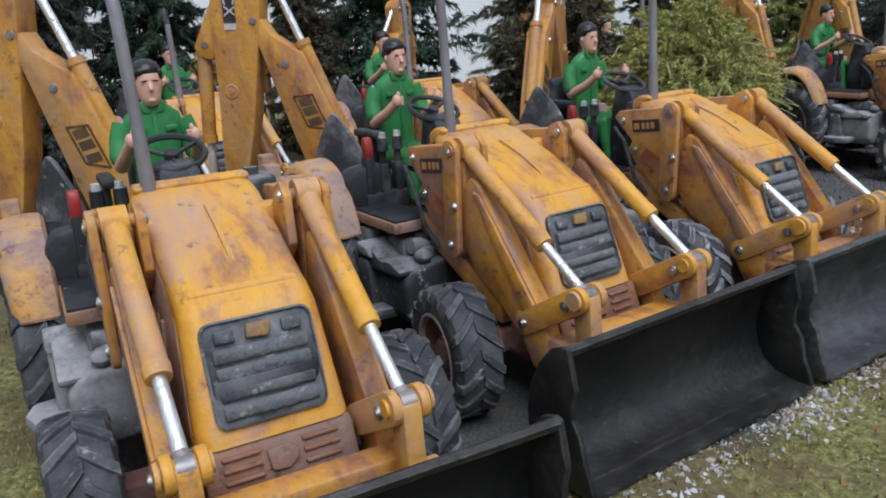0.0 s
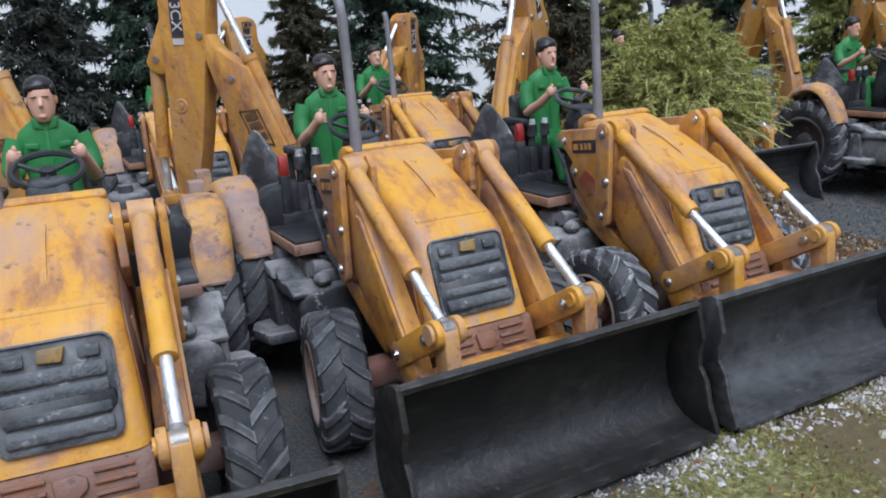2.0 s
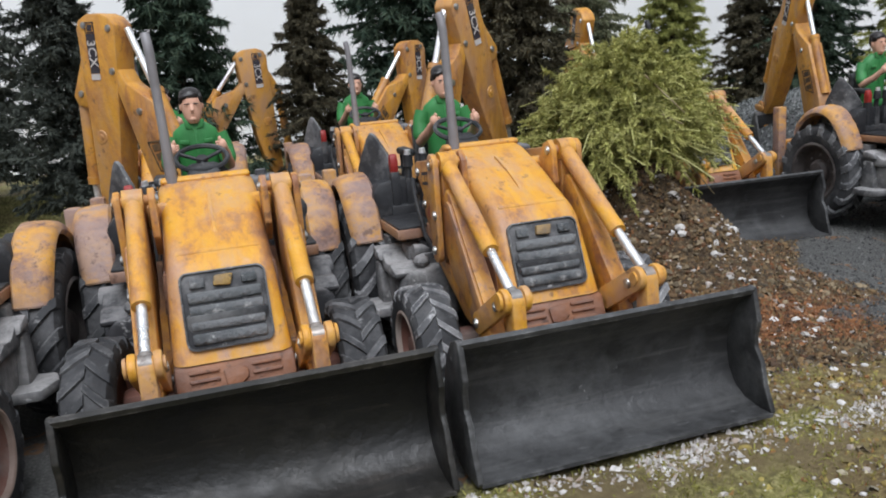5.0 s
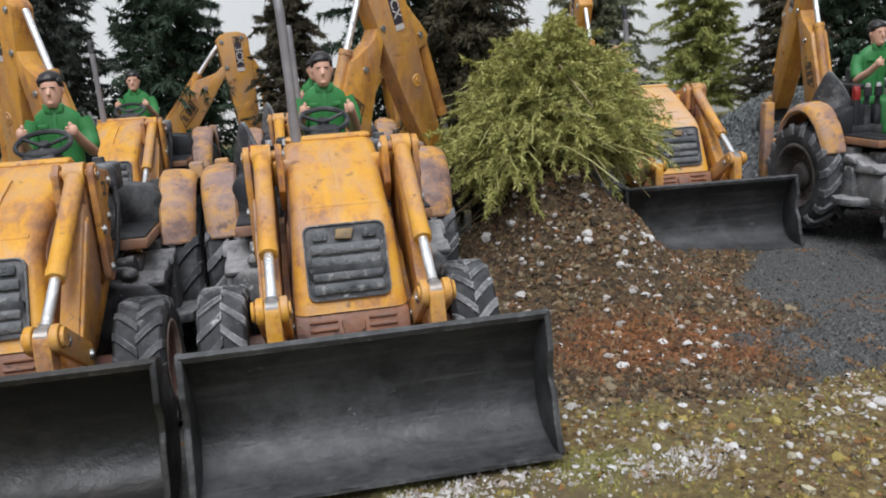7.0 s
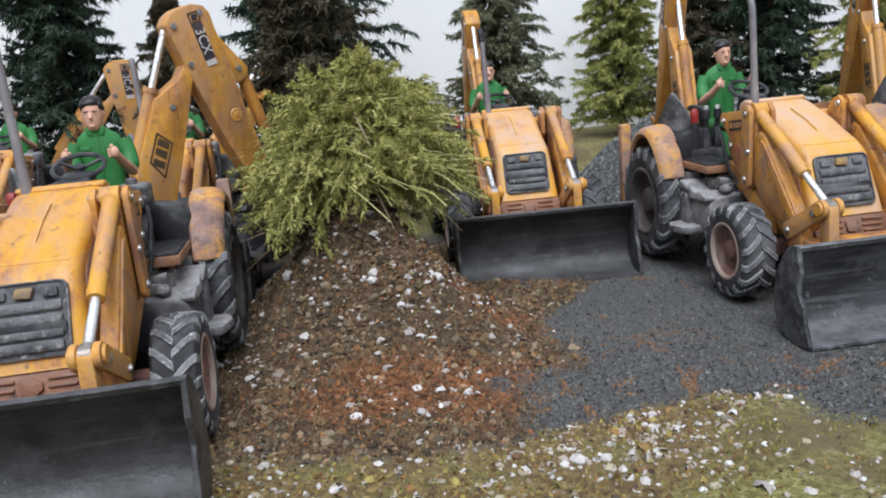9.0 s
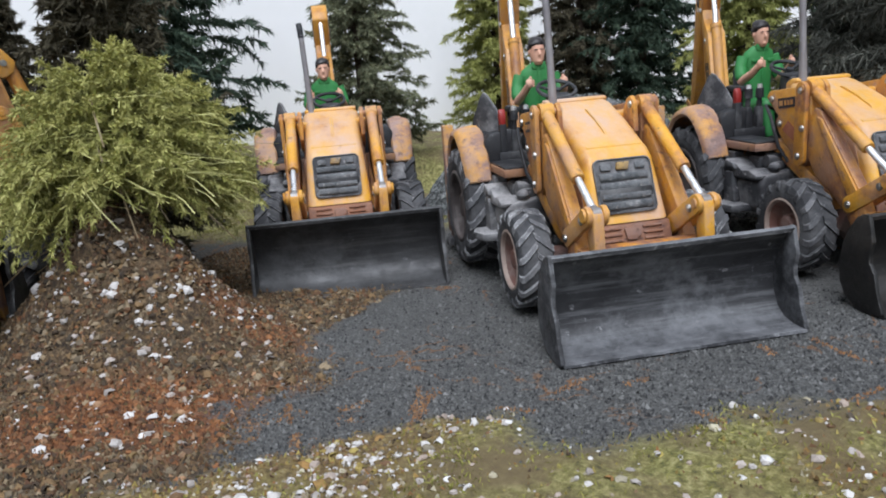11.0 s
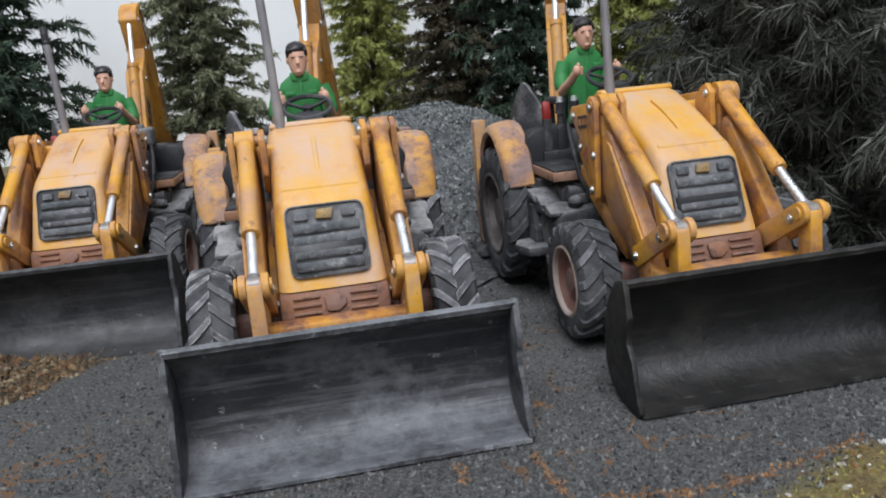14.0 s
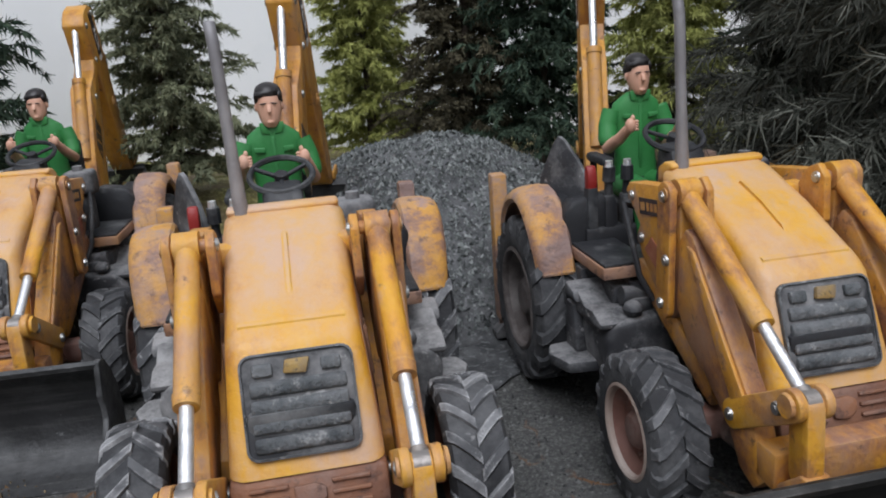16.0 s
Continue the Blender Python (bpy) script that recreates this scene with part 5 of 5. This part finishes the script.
def fir(s, n, z, tint, kind, scale, turn, label):
    key = (tint, kind)
    m = pose(*(K * c for c in spot(s, n, z)), 0, 0, turn) @ Matrix.Diagonal((scale, scale, scale * 1.02, 1))
    if key in TREES:
        ob = TREES[key].copy()
        scene.collection.objects.link(ob)
        for ch in TREES[key].children:
            c = ch.copy()
            scene.collection.objects.link(c)
            c.parent = ob
        ob.matrix_world = m
    else:
        ob = new("fir_tree")
        ob.empty_display_size = 0.01
        part("trunk", trunk(5.6, 0.12), BARK, ob, key="fir_trunk")
        if kind == "thread":
            crown = new("crown", fir_sprigs(11 + 7 * tint + len(kind), 6.0, 1.55, 150, 0.24, 0.016, 0.35, FIRS[tint], low=0.03))
        else:
            shape = {"soft": (5.4, 1.28, 140, 0.125, 0.030, 0.3), "dense": (5.2, 1.14, 150, 0.115, 0.030, 0.2)}[kind]
            crown = new("crown", fir_sprigs(11 + 7 * tint + len(kind), *shape, FIRS[tint]))
        crown.parent = ob
        ob.matrix_world = m
        TREES[key] = ob
    tagged(ob, label, "tree", "model firs")


FIR_ROWS = [
    (-3.9, 14.0, 0, "dense", 1.2), (-1.4, 12.3, 0, "dense", 1.08), (0.4, 13.5, 1, "soft", 1.28), (3.0, 12.6, 2, "dense", 0.85), (5.2, 14.35, 1, "soft", 1.45),
    (9.15, 14.7, 3, "soft", 0.95), (12.15, 16.8, 4, "soft", 0.95), (13.9, 15.8, 2, "dense", 1.0),
    (15.15, 15.4, 1, "soft", 1.05), (16.9, 14.0, 4, "soft", 1.0), (-6.6, 13.5, 1, "dense", 1.0), (-9.2, 14.5, 0, "dense", 1.0),
    (19.2, 14.6, 1, "dense", 1.0), (21.6, 14.2, 0, "soft", 1.0),
]
WORDS = {0: "dark green model fir before the white board", 1: "bluish green model fir before the white board", 2: "brownish dark model fir with dense needles",
         3: "grey-green model fir with loose boughs", 4: "yellowish olive model fir with loose boughs", 5: "dark thready model fir with long hanging needles"}
for i, (s, n, tint, kind, scale) in enumerate(FIR_ROWS):
    fir(s, n, 0.15 if n < 14 else 0.6, tint, kind, scale, 47 * i, WORDS[tint])


def at_xy(x, y):
    v = Vector((x, y, 0))
    return v.dot(S), v.dot(N)


for x, y, tint, kind, scale, turn in ((-0.45, 10.8, 2, "dense", 1.08, 20), (7.3, 18.9, 5, "thread", 1.0, 10), (8.75, 17.4, 5, "thread", 1.08, 130), (10.6, 17.0, 5, "thread", 1.1, 250), (7.9, 20.4, 1, "soft", 1.15, 60)):
    s, n = at_xy(x, y)
    fir(s, n, 0.05, tint, kind, scale, turn, WORDS[tint])

# leafy bush on the mound
LEAF = leaf_material("bush_leaf", [(0.15, 0.165, 0.032), (0.32, 0.325, 0.085), (0.56, 0.53, 0.20)], 0.7, 4.5)
STALK = leaf_material("bush_stalk", [(0.24, 0.25, 0.06), (0.40, 0.39, 0.13), (0.58, 0.55, 0.26)], 0.7)
TWIG = worn("pale_twig", (0.26, 0.20, 0.11), (0.18, 0.13, 0.07), (0.34, 0.30, 0.2), (0.08, 0.05, 0.03), 0.8)


def bush_crown():
    """Clusters of feathery sprigs: small leaves set all round thin drooping stems, with gaps between the clusters."""
    rng = np.random.default_rng(5)
    roots, ways = [], []
    stations, per = 24, 8
    for c in range(92):
        a0, lift0, far = rng.uniform(0, 2 * math.pi), rng.uniform(0.0, 1.0) ** 0.95, rng.uniform(0.76, 1.12)
        for b in range(9):
            a, lift = a0 + rng.normal(0, 0.15), min(1.0, max(0.0, lift0 + rng.normal(0, 0.05)))
            reach = 1.50 * (max(0.0, 1 - (0.98 * lift) ** 1.9) + 0.012) ** 0.6 * far * rng.uniform(0.78, 1.08) * (0.78 + 0.22 * min(1.0, lift / 0.24))
            top = 1.36 + 1.78 * lift * rng.uniform(0.94, 1.04)
            t = np.linspace(0.42, 1.0, stations)
            aa = a + rng.normal(0, 0.22) * t ** 2
            zz = 1.05 + (top - 1.05) * t ** 0.45 - rng.uniform(0.12, 0.62) * t ** 3.5
            p = np.stack([reach * t * np.cos(aa), reach * t * np.sin(aa), zz], 1)
            d = np.gradient(p, axis=0)
            d /= np.linalg.norm(d, axis=1)[:, None] + 1e-9
            roots.append(np.repeat(p, per, 0) + rng.normal(0, 0.009, (stations * per, 3)))
            ways.append(np.repeat(d, per, 0) * 0.75 + rng.normal(0, 0.62, (stations * per, 3)))
    inner = rng.normal(0, 1, (14000, 3))
    inner = inner / np.linalg.norm(inner, axis=1)[:, None] * rng.uniform(0.3, 1, (14000, 1)) ** 0.5 * np.array([0.95, 0.95, 0.72]) + np.array([0, 0, 1.85])
    roots.append(inner)
    ways.append(rng.normal(0, 1, (14000, 3)))
    return blade_mesh(*blades(rng, np.concatenate(roots), np.concatenate(ways), 0.074, 0.0135, 0.2), LEAF)


def bush_strands():
    """Long thin stalks that run over the crown and hang past its rim."""
    rng = np.random.default_rng(9)
    vs, fs = [], []
    for b in range(230):
        a, lift = rng.uniform(0, 2 * math.pi), rng.uniform(0.0, 1.0) ** 1.1
        reach = 1.48 * max(0.03, 1 - (0.97 * lift) ** 1.9) ** 0.56 * rng.uniform(0.8, 1.18) * (0.78 + 0.22 * min(1.0, lift / 0.24))
        top = 1.43 + 1.7 * lift
        t = np.linspace(0.35, 1.0, 6)
        aa = a + rng.normal(0, 0.75) * t ** 2
        c = np.stack([reach * t * np.cos(aa), reach * t * np.sin(aa), 1.05 + (top - 1.05) * t ** 0.45 - rng.uniform(0.1, 0.6) * t ** 4 + 0.03], 1)
        w = np.array([-math.sin(a), math.cos(a), 0.3]) * 0.0065
        n0 = sum(len(q) for q in vs)
        vs.append(np.stack([c - w, c + w], 1).reshape(-1, 3))
        fs += [(n0 + 2 * i, n0 + 2 * i + 1, n0 + 2 * i + 3, n0 + 2 * i + 2) for i in range(5)]
    me = bpy.data.meshes.new("strands")
    me.from_pydata((np.concatenate(vs) * K).tolist(), [], fs)
    me.materials.append(STALK)
    return me


def bush_twigs(bm):
    rng = random.Random(3)
    for i in range(46):
        a, q = rng.uniform(0, 6.28), rng.uniform(0.5, 1.25)
        z1 = rng.uniform(1.0, 2.6)
        mid = (q * 0.55 * math.cos(a), q * 0.55 * math.sin(a), z1)
        end = (q * math.cos(a + 0.2), q * math.sin(a + 0.2), z1 - rng.uniform(0.1, 0.7))
        rod(bm, (0, 0, 0.9), mid, 0.022, 0.014, 5)
        rod(bm, mid, end, 0.014, 0.006, 5)
    for i in range(7):
        q, b = rng.uniform(0.9, 1.8), rng.uniform(-0.35, 0.35)
        end = (-q * math.cos(0.6 + b), -q * math.sin(0.6 + b), rng.uniform(0.35, 0.9))
        mid = (0.5 * end[0] + rng.uniform(-0.1, 0.1), 0.5 * end[1] + rng.uniform(-0.1, 0.1), 1.0 + rng.uniform(-0.1, 0.25))
        rod(bm, (0, 0, 1.0), mid, 0.016, 0.012, 5)
        rod(bm, mid, end, 0.012, 0.005, 5)


def bush_stem(bm):
    rod(bm, (0, 0, -0.3), (0.05, 0.02, 1.2), 0.13, 0.08, 10)


bush = new("bush")
bush.empty_display_size = 0.01
bush.matrix_world = pose(K * 1.50, K * 9.65, K * 0.10)
crown = new("crown", bush_crown())
crown.parent = bush
strand = new("hanging_growth", bush_strands())
strand.parent = bush
tagged(strand, "long pale hanging stalks", kind="stuff")
tagged(part("dead_wood", bush_twigs, TWIG, bush, "bare pale twigs"), kind="stuff")
part("stem", bush_stem, BARK, bush, key="bush_stem")
tagged(bush, "bright yellow-green feathery bush on a soil mound", "bush")


# ---- loose ground cover ----
def crumb_material(name, tones, rough=0.85):
    m, n, l, p = nodes_of(name)
    geo = n.new("ShaderNodeNewGeometry")
    k = len(tones) - 1
    c = ramp_of(n, l, geo.outputs["Random Per Island"], [(i / k, t) for i, t in enumerate(tones)])
    tc = n.new("ShaderNodeTexCoord")
    c = mix_of(n, l, ramp_of(n, l, noise_of(n, l, tc.outputs["Object"], 30 / K, 3), [(0.5, grey(0)), (0.75, grey(0.5))]), c, tuple(v * 0.6 for v in tones[0]))
    l.new(c, p.inputs["Base Color"])
    p.inputs["Roughness"].default_value = rough
    return m


def stones(rng, spots, sizes, flat=0.75):
    """Irregular stones as eight-cornered lumps resting on their spots."""
    k = len(spots)
    unit = np.array([(x, y, z) for z in (-0.55, 0.55) for x, y in ((-0.6, -0.6), (0.6, -0.6), (0.6, 0.6), (-0.6, 0.6))] + [(0, 0, 1.0), (1.0, 0, 0), (-1.0, 0, 0), (0, 1.0, 0), (0, -1.0, 0)])
    v = unit[None] * rng.uniform(0.78, 1.15, (k, len(unit), 1)) * rng.uniform(0.7, 1.3, (k, 1, 3)) + rng.normal(0, 0.05, (k, len(unit), 3))
    q = rng.normal(size=(k, 4))
    q /= np.linalg.norm(q, axis=1)[:, None]
    w_, x, y, z = q.T
    rot = np.stack([1 - 2 * (y * y + z * z), 2 * (x * y - z * w_), 2 * (x * z + y * w_), 2 * (x * y + z * w_), 1 - 2 * (x * x + z * z), 2 * (y * z - x * w_), 2 * (x * z - y * w_), 2 * (y * z + x * w_), 1 - 2 * (x * x + y * y)], 1).reshape(k, 3, 3)
    v = np.einsum("kij,knj->kni", rot, v) * sizes[:, None, None]
    v[:, :, 2] *= flat
    v = v + spots[:, None, :]
    f = [(4, 5, 8), (5, 6, 8), (6, 7, 8), (7, 4, 8), (1, 2, 9), (2, 6, 9), (6, 5, 9), (5, 1, 9), (3, 0, 10), (0, 4, 10), (4, 7, 10), (7, 3, 10), (2, 3, 11), (3, 7, 11), (7, 6, 11), (6, 2, 11), (0, 1, 12), (1, 5, 12), (5, 4, 12), (4, 0, 12)]
    faces = (np.array(f)[None] + (np.arange(k) * len(unit))[:, None, None]).reshape(-1, 3)
    return v.reshape(-1, 3), faces


def crumbs(rng, spots, sizes):
    """Small grains with four corners."""
    k = len(spots)
    unit = np.array([(0, 0, 1.0), (0.9, 0, -0.4), (-0.5, 0.8, -0.4), (-0.5, -0.8, -0.4)])
    v = unit[None] + rng.normal(0, 0.35, (k, 4, 3))
    v = v * sizes[:, None, None] + spots[:, None, :]
    f = np.array([(0, 1, 2), (0, 2, 3), (0, 3, 1), (1, 3, 2)])
    return v.reshape(-1, 3), (f[None] + (np.arange(k) * 4)[:, None, None]).reshape(-1, 3)


def heap(name, v, f, material, label, category, smooth=False):
    me = bpy.data.meshes.new(name)
    me.from_pydata((v * K).tolist(), [], f.tolist())
    me.materials.append(material)
    if smooth:
        me.polygons.foreach_set("use_smooth", [True] * len(f))
    return tagged(new(name, me), label, category, kind="stuff")


def scatter(rng, n, lo, hi, keep):
    out = []
    while len(out) < n:
        x, y = rng.uniform(lo[0], hi[0]), rng.uniform(lo[1], hi[1])
        if rng.uniform() < keep(x, y):
            out.append((x, y, height(x, y)))
    return np.array(out)


def moss_share(x, y):
    return zones(x, y)[0]


def soil_share(x, y):
    return zones(x, y)[1]


def clumped(x, y):
    return smooth(-0.05, 0.45, fbm(x, y, 1.1, 2.2))


def front_of(x, y):
    return 0.68 * x - 0.733 * y


def lip_band(x, f):
    """A narrow band along the cutting edges of the first buckets."""
    f0 = -1.04 - 0.12 * (x - 1.35)
    return smooth(f0 - 0.14, f0 + 0.02, f) * smooth(f0 + 0.46, f0 + 0.12, f)


rng = np.random.default_rng(21)
WHITE = crumb_material("white_pebble", [(0.22, 0.19, 0.165), (0.46, 0.43, 0.40), (0.62, 0.60, 0.58), (0.52, 0.495, 0.47), (0.34, 0.27, 0.22), (0.40, 0.38, 0.36)])
BROWN = crumb_material("soil_crumb", [(0.05, 0.022, 0.010), (0.17, 0.066, 0.022), (0.27, 0.115, 0.042), (0.09, 0.040, 0.017), (0.36, 0.21, 0.11), (0.025, 0.015, 0.010), (0.20, 0.13, 0.05)])
OLIVE = crumb_material("mound_crumb", [(0.025, 0.017, 0.010), (0.11, 0.066, 0.030), (0.20, 0.125, 0.055), (0.06, 0.045, 0.022), (0.30, 0.23, 0.14), (0.035, 0.028, 0.02), (0.17, 0.08, 0.033)])
LITTER = crumb_material("verge_litter", [(0.04, 0.026, 0.014), (0.22, 0.145, 0.05), (0.36, 0.29, 0.08), (0.13, 0.07, 0.028), (0.46, 0.42, 0.30), (0.06, 0.045, 0.03), (0.28, 0.13, 0.045), (0.22, 0.22, 0.05)])
GREY = crumb_material("asphalt_grit", [(0.022, 0.022, 0.023), (0.056, 0.057, 0.056), (0.100, 0.101, 0.098), (0.19, 0.19, 0.182)])
GREEN = leaf_material("moss_blade", [(0.07, 0.075, 0.014), (0.20, 0.20, 0.042), (0.40, 0.37, 0.11)], 0.9)

# white pebbles on the moss verge, by the bucket edges and on the mound
def verge(x, y):
    f = front_of(x, y)
    lips = lip_band(x, f) * smooth(0.6, 1.6, x) * smooth(5.0, 4.2, x) * 0.9
    strip = moss_share(x, y) * (0.22 + 0.78 * clumped(x, y)) * smooth(2.6, 3.6, x) * 0.9 * (1 - 0.88 * smooth(-1.75, -1.45, f)) * (1 - 0.85 * smooth(5.9, 6.7, x))
    strip = max(strip, 0.55 * smooth(0.6, 0.15, math.hypot(x - 9.25, y - 11.2)) * moss_share(x, y))
    return max(lips, strip, 0.10 * moss_share(x, y) * smooth(1.5, 4.0, x))


p = scatter(rng, 3900, (0.4, 1.5), (12.5, 15.5), verge)
sz = rng.gamma(2.0, 0.0085, len(p)) + 0.009
sz = np.minimum(sz, 0.062) * np.where((p[:, 0] < 4.8) & (front_of(p[:, 0], p[:, 1]) > -1.5), 0.6, 1.0) * np.where(front_of(p[:, 0], p[:, 1]) < -1.9, 0.8, 1.0)
v, f = stones(rng, p, sz)
heap("pebbles", v, f, WHITE, "loose white pebbles strewn over the moss verge", "pebbles")
p = scatter(rng, 1600, (0.5, 1.2), (4.8, 6.4), lambda x, y: lip_band(x, front_of(x, y)) * (0.15 + 0.85 * clumped(x + 3.1, y)))
v, f = crumbs(rng, p, np.minimum(rng.gamma(2.0, 0.006, len(p)) + 0.006, 0.026))
heap("white_grit", v, f, WHITE, "fine white grit along the bucket edges", "grit")
p = scatter(rng, 760, (0.4, 7.2), (4.4, 10.8), lambda x, y: soil_share(x, y) * (0.35 + 0.65 * smooth(2.4, 1.0, math.hypot(x - 2.5, y - 8.8))) * (0.25 + clumped(x, y)))
v, f = stones(rng, p, np.minimum(rng.gamma(1.5, 0.0105, len(p)) + 0.009, 0.07))
heap("mound_pebbles", v, f, WHITE, "white pebbles scattered over the brown mound", "pebbles")

p = scatter(rng, 32000, (-0.5, 5.4), (5.6, 12.6), lambda x, y: soil_share(x, y))
red = np.array([rng.uniform() < 0.08 + 0.92 * red_earth(a, b) for a, b, _ in p])
v, f = crumbs(rng, p[red], np.minimum(rng.gamma(2.0, 0.0095, red.sum()) + 0.006, 0.030))
heap("soil_crumbs", v, f, BROWN, "loose red-brown soil crumbs below the mound", "soil")
v, f = crumbs(rng, p[~red], np.minimum(rng.gamma(2.0, 0.0095, (~red).sum()) + 0.006, 0.030))
heap("mound_crumbs", v, f, OLIVE, "loose olive-brown crumbs and litter on the mound", "soil")
p = scatter(rng, 30000, (-1.0, -0.5), (12.5, 15.5), lambda x, y: moss_share(x, y) * (1.15 - lush(x, y)))
v, f = crumbs(rng, p, np.minimum(rng.gamma(2.0, 0.008, len(p)) + 0.006, 0.024))
heap("verge_crumbs", v, f, LITTER, "brown and yellowish litter among the moss", "litter")

# coarser lumps of soil and small dull stones on the mound and the verge
p = scatter(rng, 4200, (-0.2, 5.6), (5.2, 11.5), lambda x, y: soil_share(x, y) * (0.3 + 0.7 * clumped(x + 7, y - 2)))
red = np.array([rng.uniform() < 0.05 + 0.8 * red_earth(a, b) for a, b, _ in p])
v, f = stones(rng, p[~red], np.minimum(rng.gamma(2.0, 0.0095, (~red).sum()) + 0.010, 0.052))
heap("mound_lumps", v, f, OLIVE, "coarse dark soil lumps and dull stones on the mound", "soil")
v, f = stones(rng, p[red], np.minimum(rng.gamma(2.0, 0.0085, red.sum()) + 0.010, 0.045))
heap("soil_lumps", v, f, BROWN, "coarse red-brown soil lumps below the mound", "soil")
p = scatter(rng, 2600, (1.5, 2.5), (11.5, 13.5), lambda x, y: moss_share(x, y) * (1.1 - lush(x, y)) * (0.2 + 0.8 * clumped(x - 4, y + 3)))
v, f = stones(rng, p, np.minimum(rng.gamma(2.0, 0.008, len(p)) + 0.010, 0.05))
heap("verge_lumps", v, f, LITTER, "brown and grey lumps in the gritty verge", "soil")

# rust-coloured sand that has settled in short cracks and patches of the asphalt
RUST_SAND = crumb_material("rust_sand", [(0.10, 0.05, 0.025), (0.24, 0.115, 0.045), (0.32, 0.16, 0.06), (0.16, 0.08, 0.04), (0.36, 0.22, 0.11)])
CRACKS = [
    [(5.74, 9.05), (5.62, 9.40), (5.50, 9.72)], [(6.42, 10.05), (6.56, 10.50)], [(8.00, 12.10), (8.22, 11.92), (8.46, 11.76)], [(8.58, 11.84), (9.0, 12.12), (9.26, 12.40), (9.60, 12.95), (9.78, 13.32)],
    [(8.50, 10.92), (8.66, 11.26)], [(6.20, 9.64), (6.46, 9.71)], [(7.54, 10.23), (7.76, 10.17)], [(7.60, 12.80), (7.71, 12.76)], [(7.60, 11.76), (7.78, 11.60)], [(5.36, 9.66), (5.70, 9.15)],
    [(4.60, 8.84), (4.75, 8.70)], [(5.02, 8.52), (5.22, 8.32)], [(6.9, 10.5), (7.0, 10.66)], [(5.05, 9.0), (5.12, 9.25)],
]
sand = []
for line in CRACKS:
    for (xa, ya), (xb, yb) in zip(line, line[1:]):
        for _ in range(int(230 * math.hypot(xb - xa, yb - ya)) + 25):
            u = rng.uniform(-0.05, 1.05)
            x, y = xa + (xb - xa) * u + 0.03 * fbm(u * 3 + xa, ya, 2.0) + rng.normal(0, 0.022), ya + (yb - ya) * u + rng.normal(0, 0.022)
            sand.append((x, y, height(x, y)))
for _ in range(900):
    u = rng.uniform(0, 1) ** 1.5
    x, y = 4.3 + 0.6 * rng.uniform() + 1.1 * u, 8.9 - 1.0 * rng.uniform() + 0.3 * u
    if clumped(3 * x, 3 * y) > 0.35:
        sand.append((x, y, height(x, y)))
sand = np.array(sand)
v, f = crumbs(rng, sand, np.minimum(rng.gamma(2.0, 0.0038, len(sand)) + 0.005, 0.018))
heap("rust_sand", v, f, RUST_SAND, "rust-orange sand in short cracks of the asphalt", "sand")

p = scatter(rng, 45000, (2.0, 6.5), (13.0, 17.5), lambda x, y: (1 - moss_share(x, y)) * (1 - soil_share(x, y)) * (0.25 + 0.75 * smooth(-5.5, -2.5, front_of(x, y))))
v, f = crumbs(rng, p, np.minimum(rng.gamma(2.0, 0.0045, len(p)) + 0.006, 0.024))
heap("asphalt_grit", v, f, GREY, "fine dark grit over the model asphalt", "grit")

p = scatter(rng, 84000, (-9.0, -1.0), (13.0, 15.5), lambda x, y: moss_share(x, y) * (0.08 + 0.92 * lush(x, y) * smooth(-0.25, 0.35, fbm(x, y, 1.5, 12.0))))
ways = rng.normal(0, 0.55, (len(p), 3)) + np.array([0, 0, 0.75])
v, q, t = blades(rng, p, ways, 0.050, 0.009, 0.2)
gme = blade_mesh(v, q, t, GREEN)
tagged(new("moss", gme), "short yellow-green moss and flock grass", "moss", kind="stuff")


# ---- gravel heap ----
def heap_height(x, y):
    d = math.hypot(x * 0.92, y * 1.05)
    return 1.78 * max(0.0, 1 - (d / 2.75) ** 2) ** 0.9 * (1 + 0.06 * fbm(x, y, 1.4, 6.0)) + 0.04 * fbm(x, y, 4.0, 7.0)


GRAVEL = worn("gravel_core", (0.075, 0.078, 0.08), (0.035, 0.036, 0.038), (0.14, 0.142, 0.145), (0.24, 0.245, 0.25), 0.9, dust_at=0.5, dirt_at=0.55, bump=1.0, size=1.6)
side = np.arange(-2.8, 2.81, 0.14)
k = len(side)
hv = np.array([(x, y, heap_height(x, y)) for y in side for x in side])
hf = np.array([(j * k + i, j * k + i + 1, (j + 1) * k + i + 1, (j + 1) * k + i) for j in range(k - 1) for i in range(k - 1)])
pile = new("gravel_heap")
pile.empty_display_size = 0.01
pile.matrix_world = pose(K * 2.75, K * 17.85, K * -0.03)
core_me = bpy.data.meshes.new("core")
core_me.from_pydata((hv * K).tolist(), [], hf.tolist())
core_me.materials.append(GRAVEL)
core = new("core", core_me)
core.parent = pile
pts = rng.uniform(-2.7, 2.7, (30000, 2))
pts = np.array([(x, y, heap_height(x, y)) for x, y in pts if math.hypot(x, y) < 2.75])
v, f = crumbs(rng, pts, np.minimum(rng.gamma(2.0, 0.0085, len(pts)) + 0.009, 0.036))
chips = heap("grain", v, f, crumb_material("gravel_chip", [(0.028, 0.031, 0.031), (0.085, 0.093, 0.090), (0.16, 0.174, 0.168), (0.29, 0.305, 0.297)]), "", "")
chips.parent = pile
tagged(pile, "heap of grey crushed gravel behind the loaders", "gravel heap")
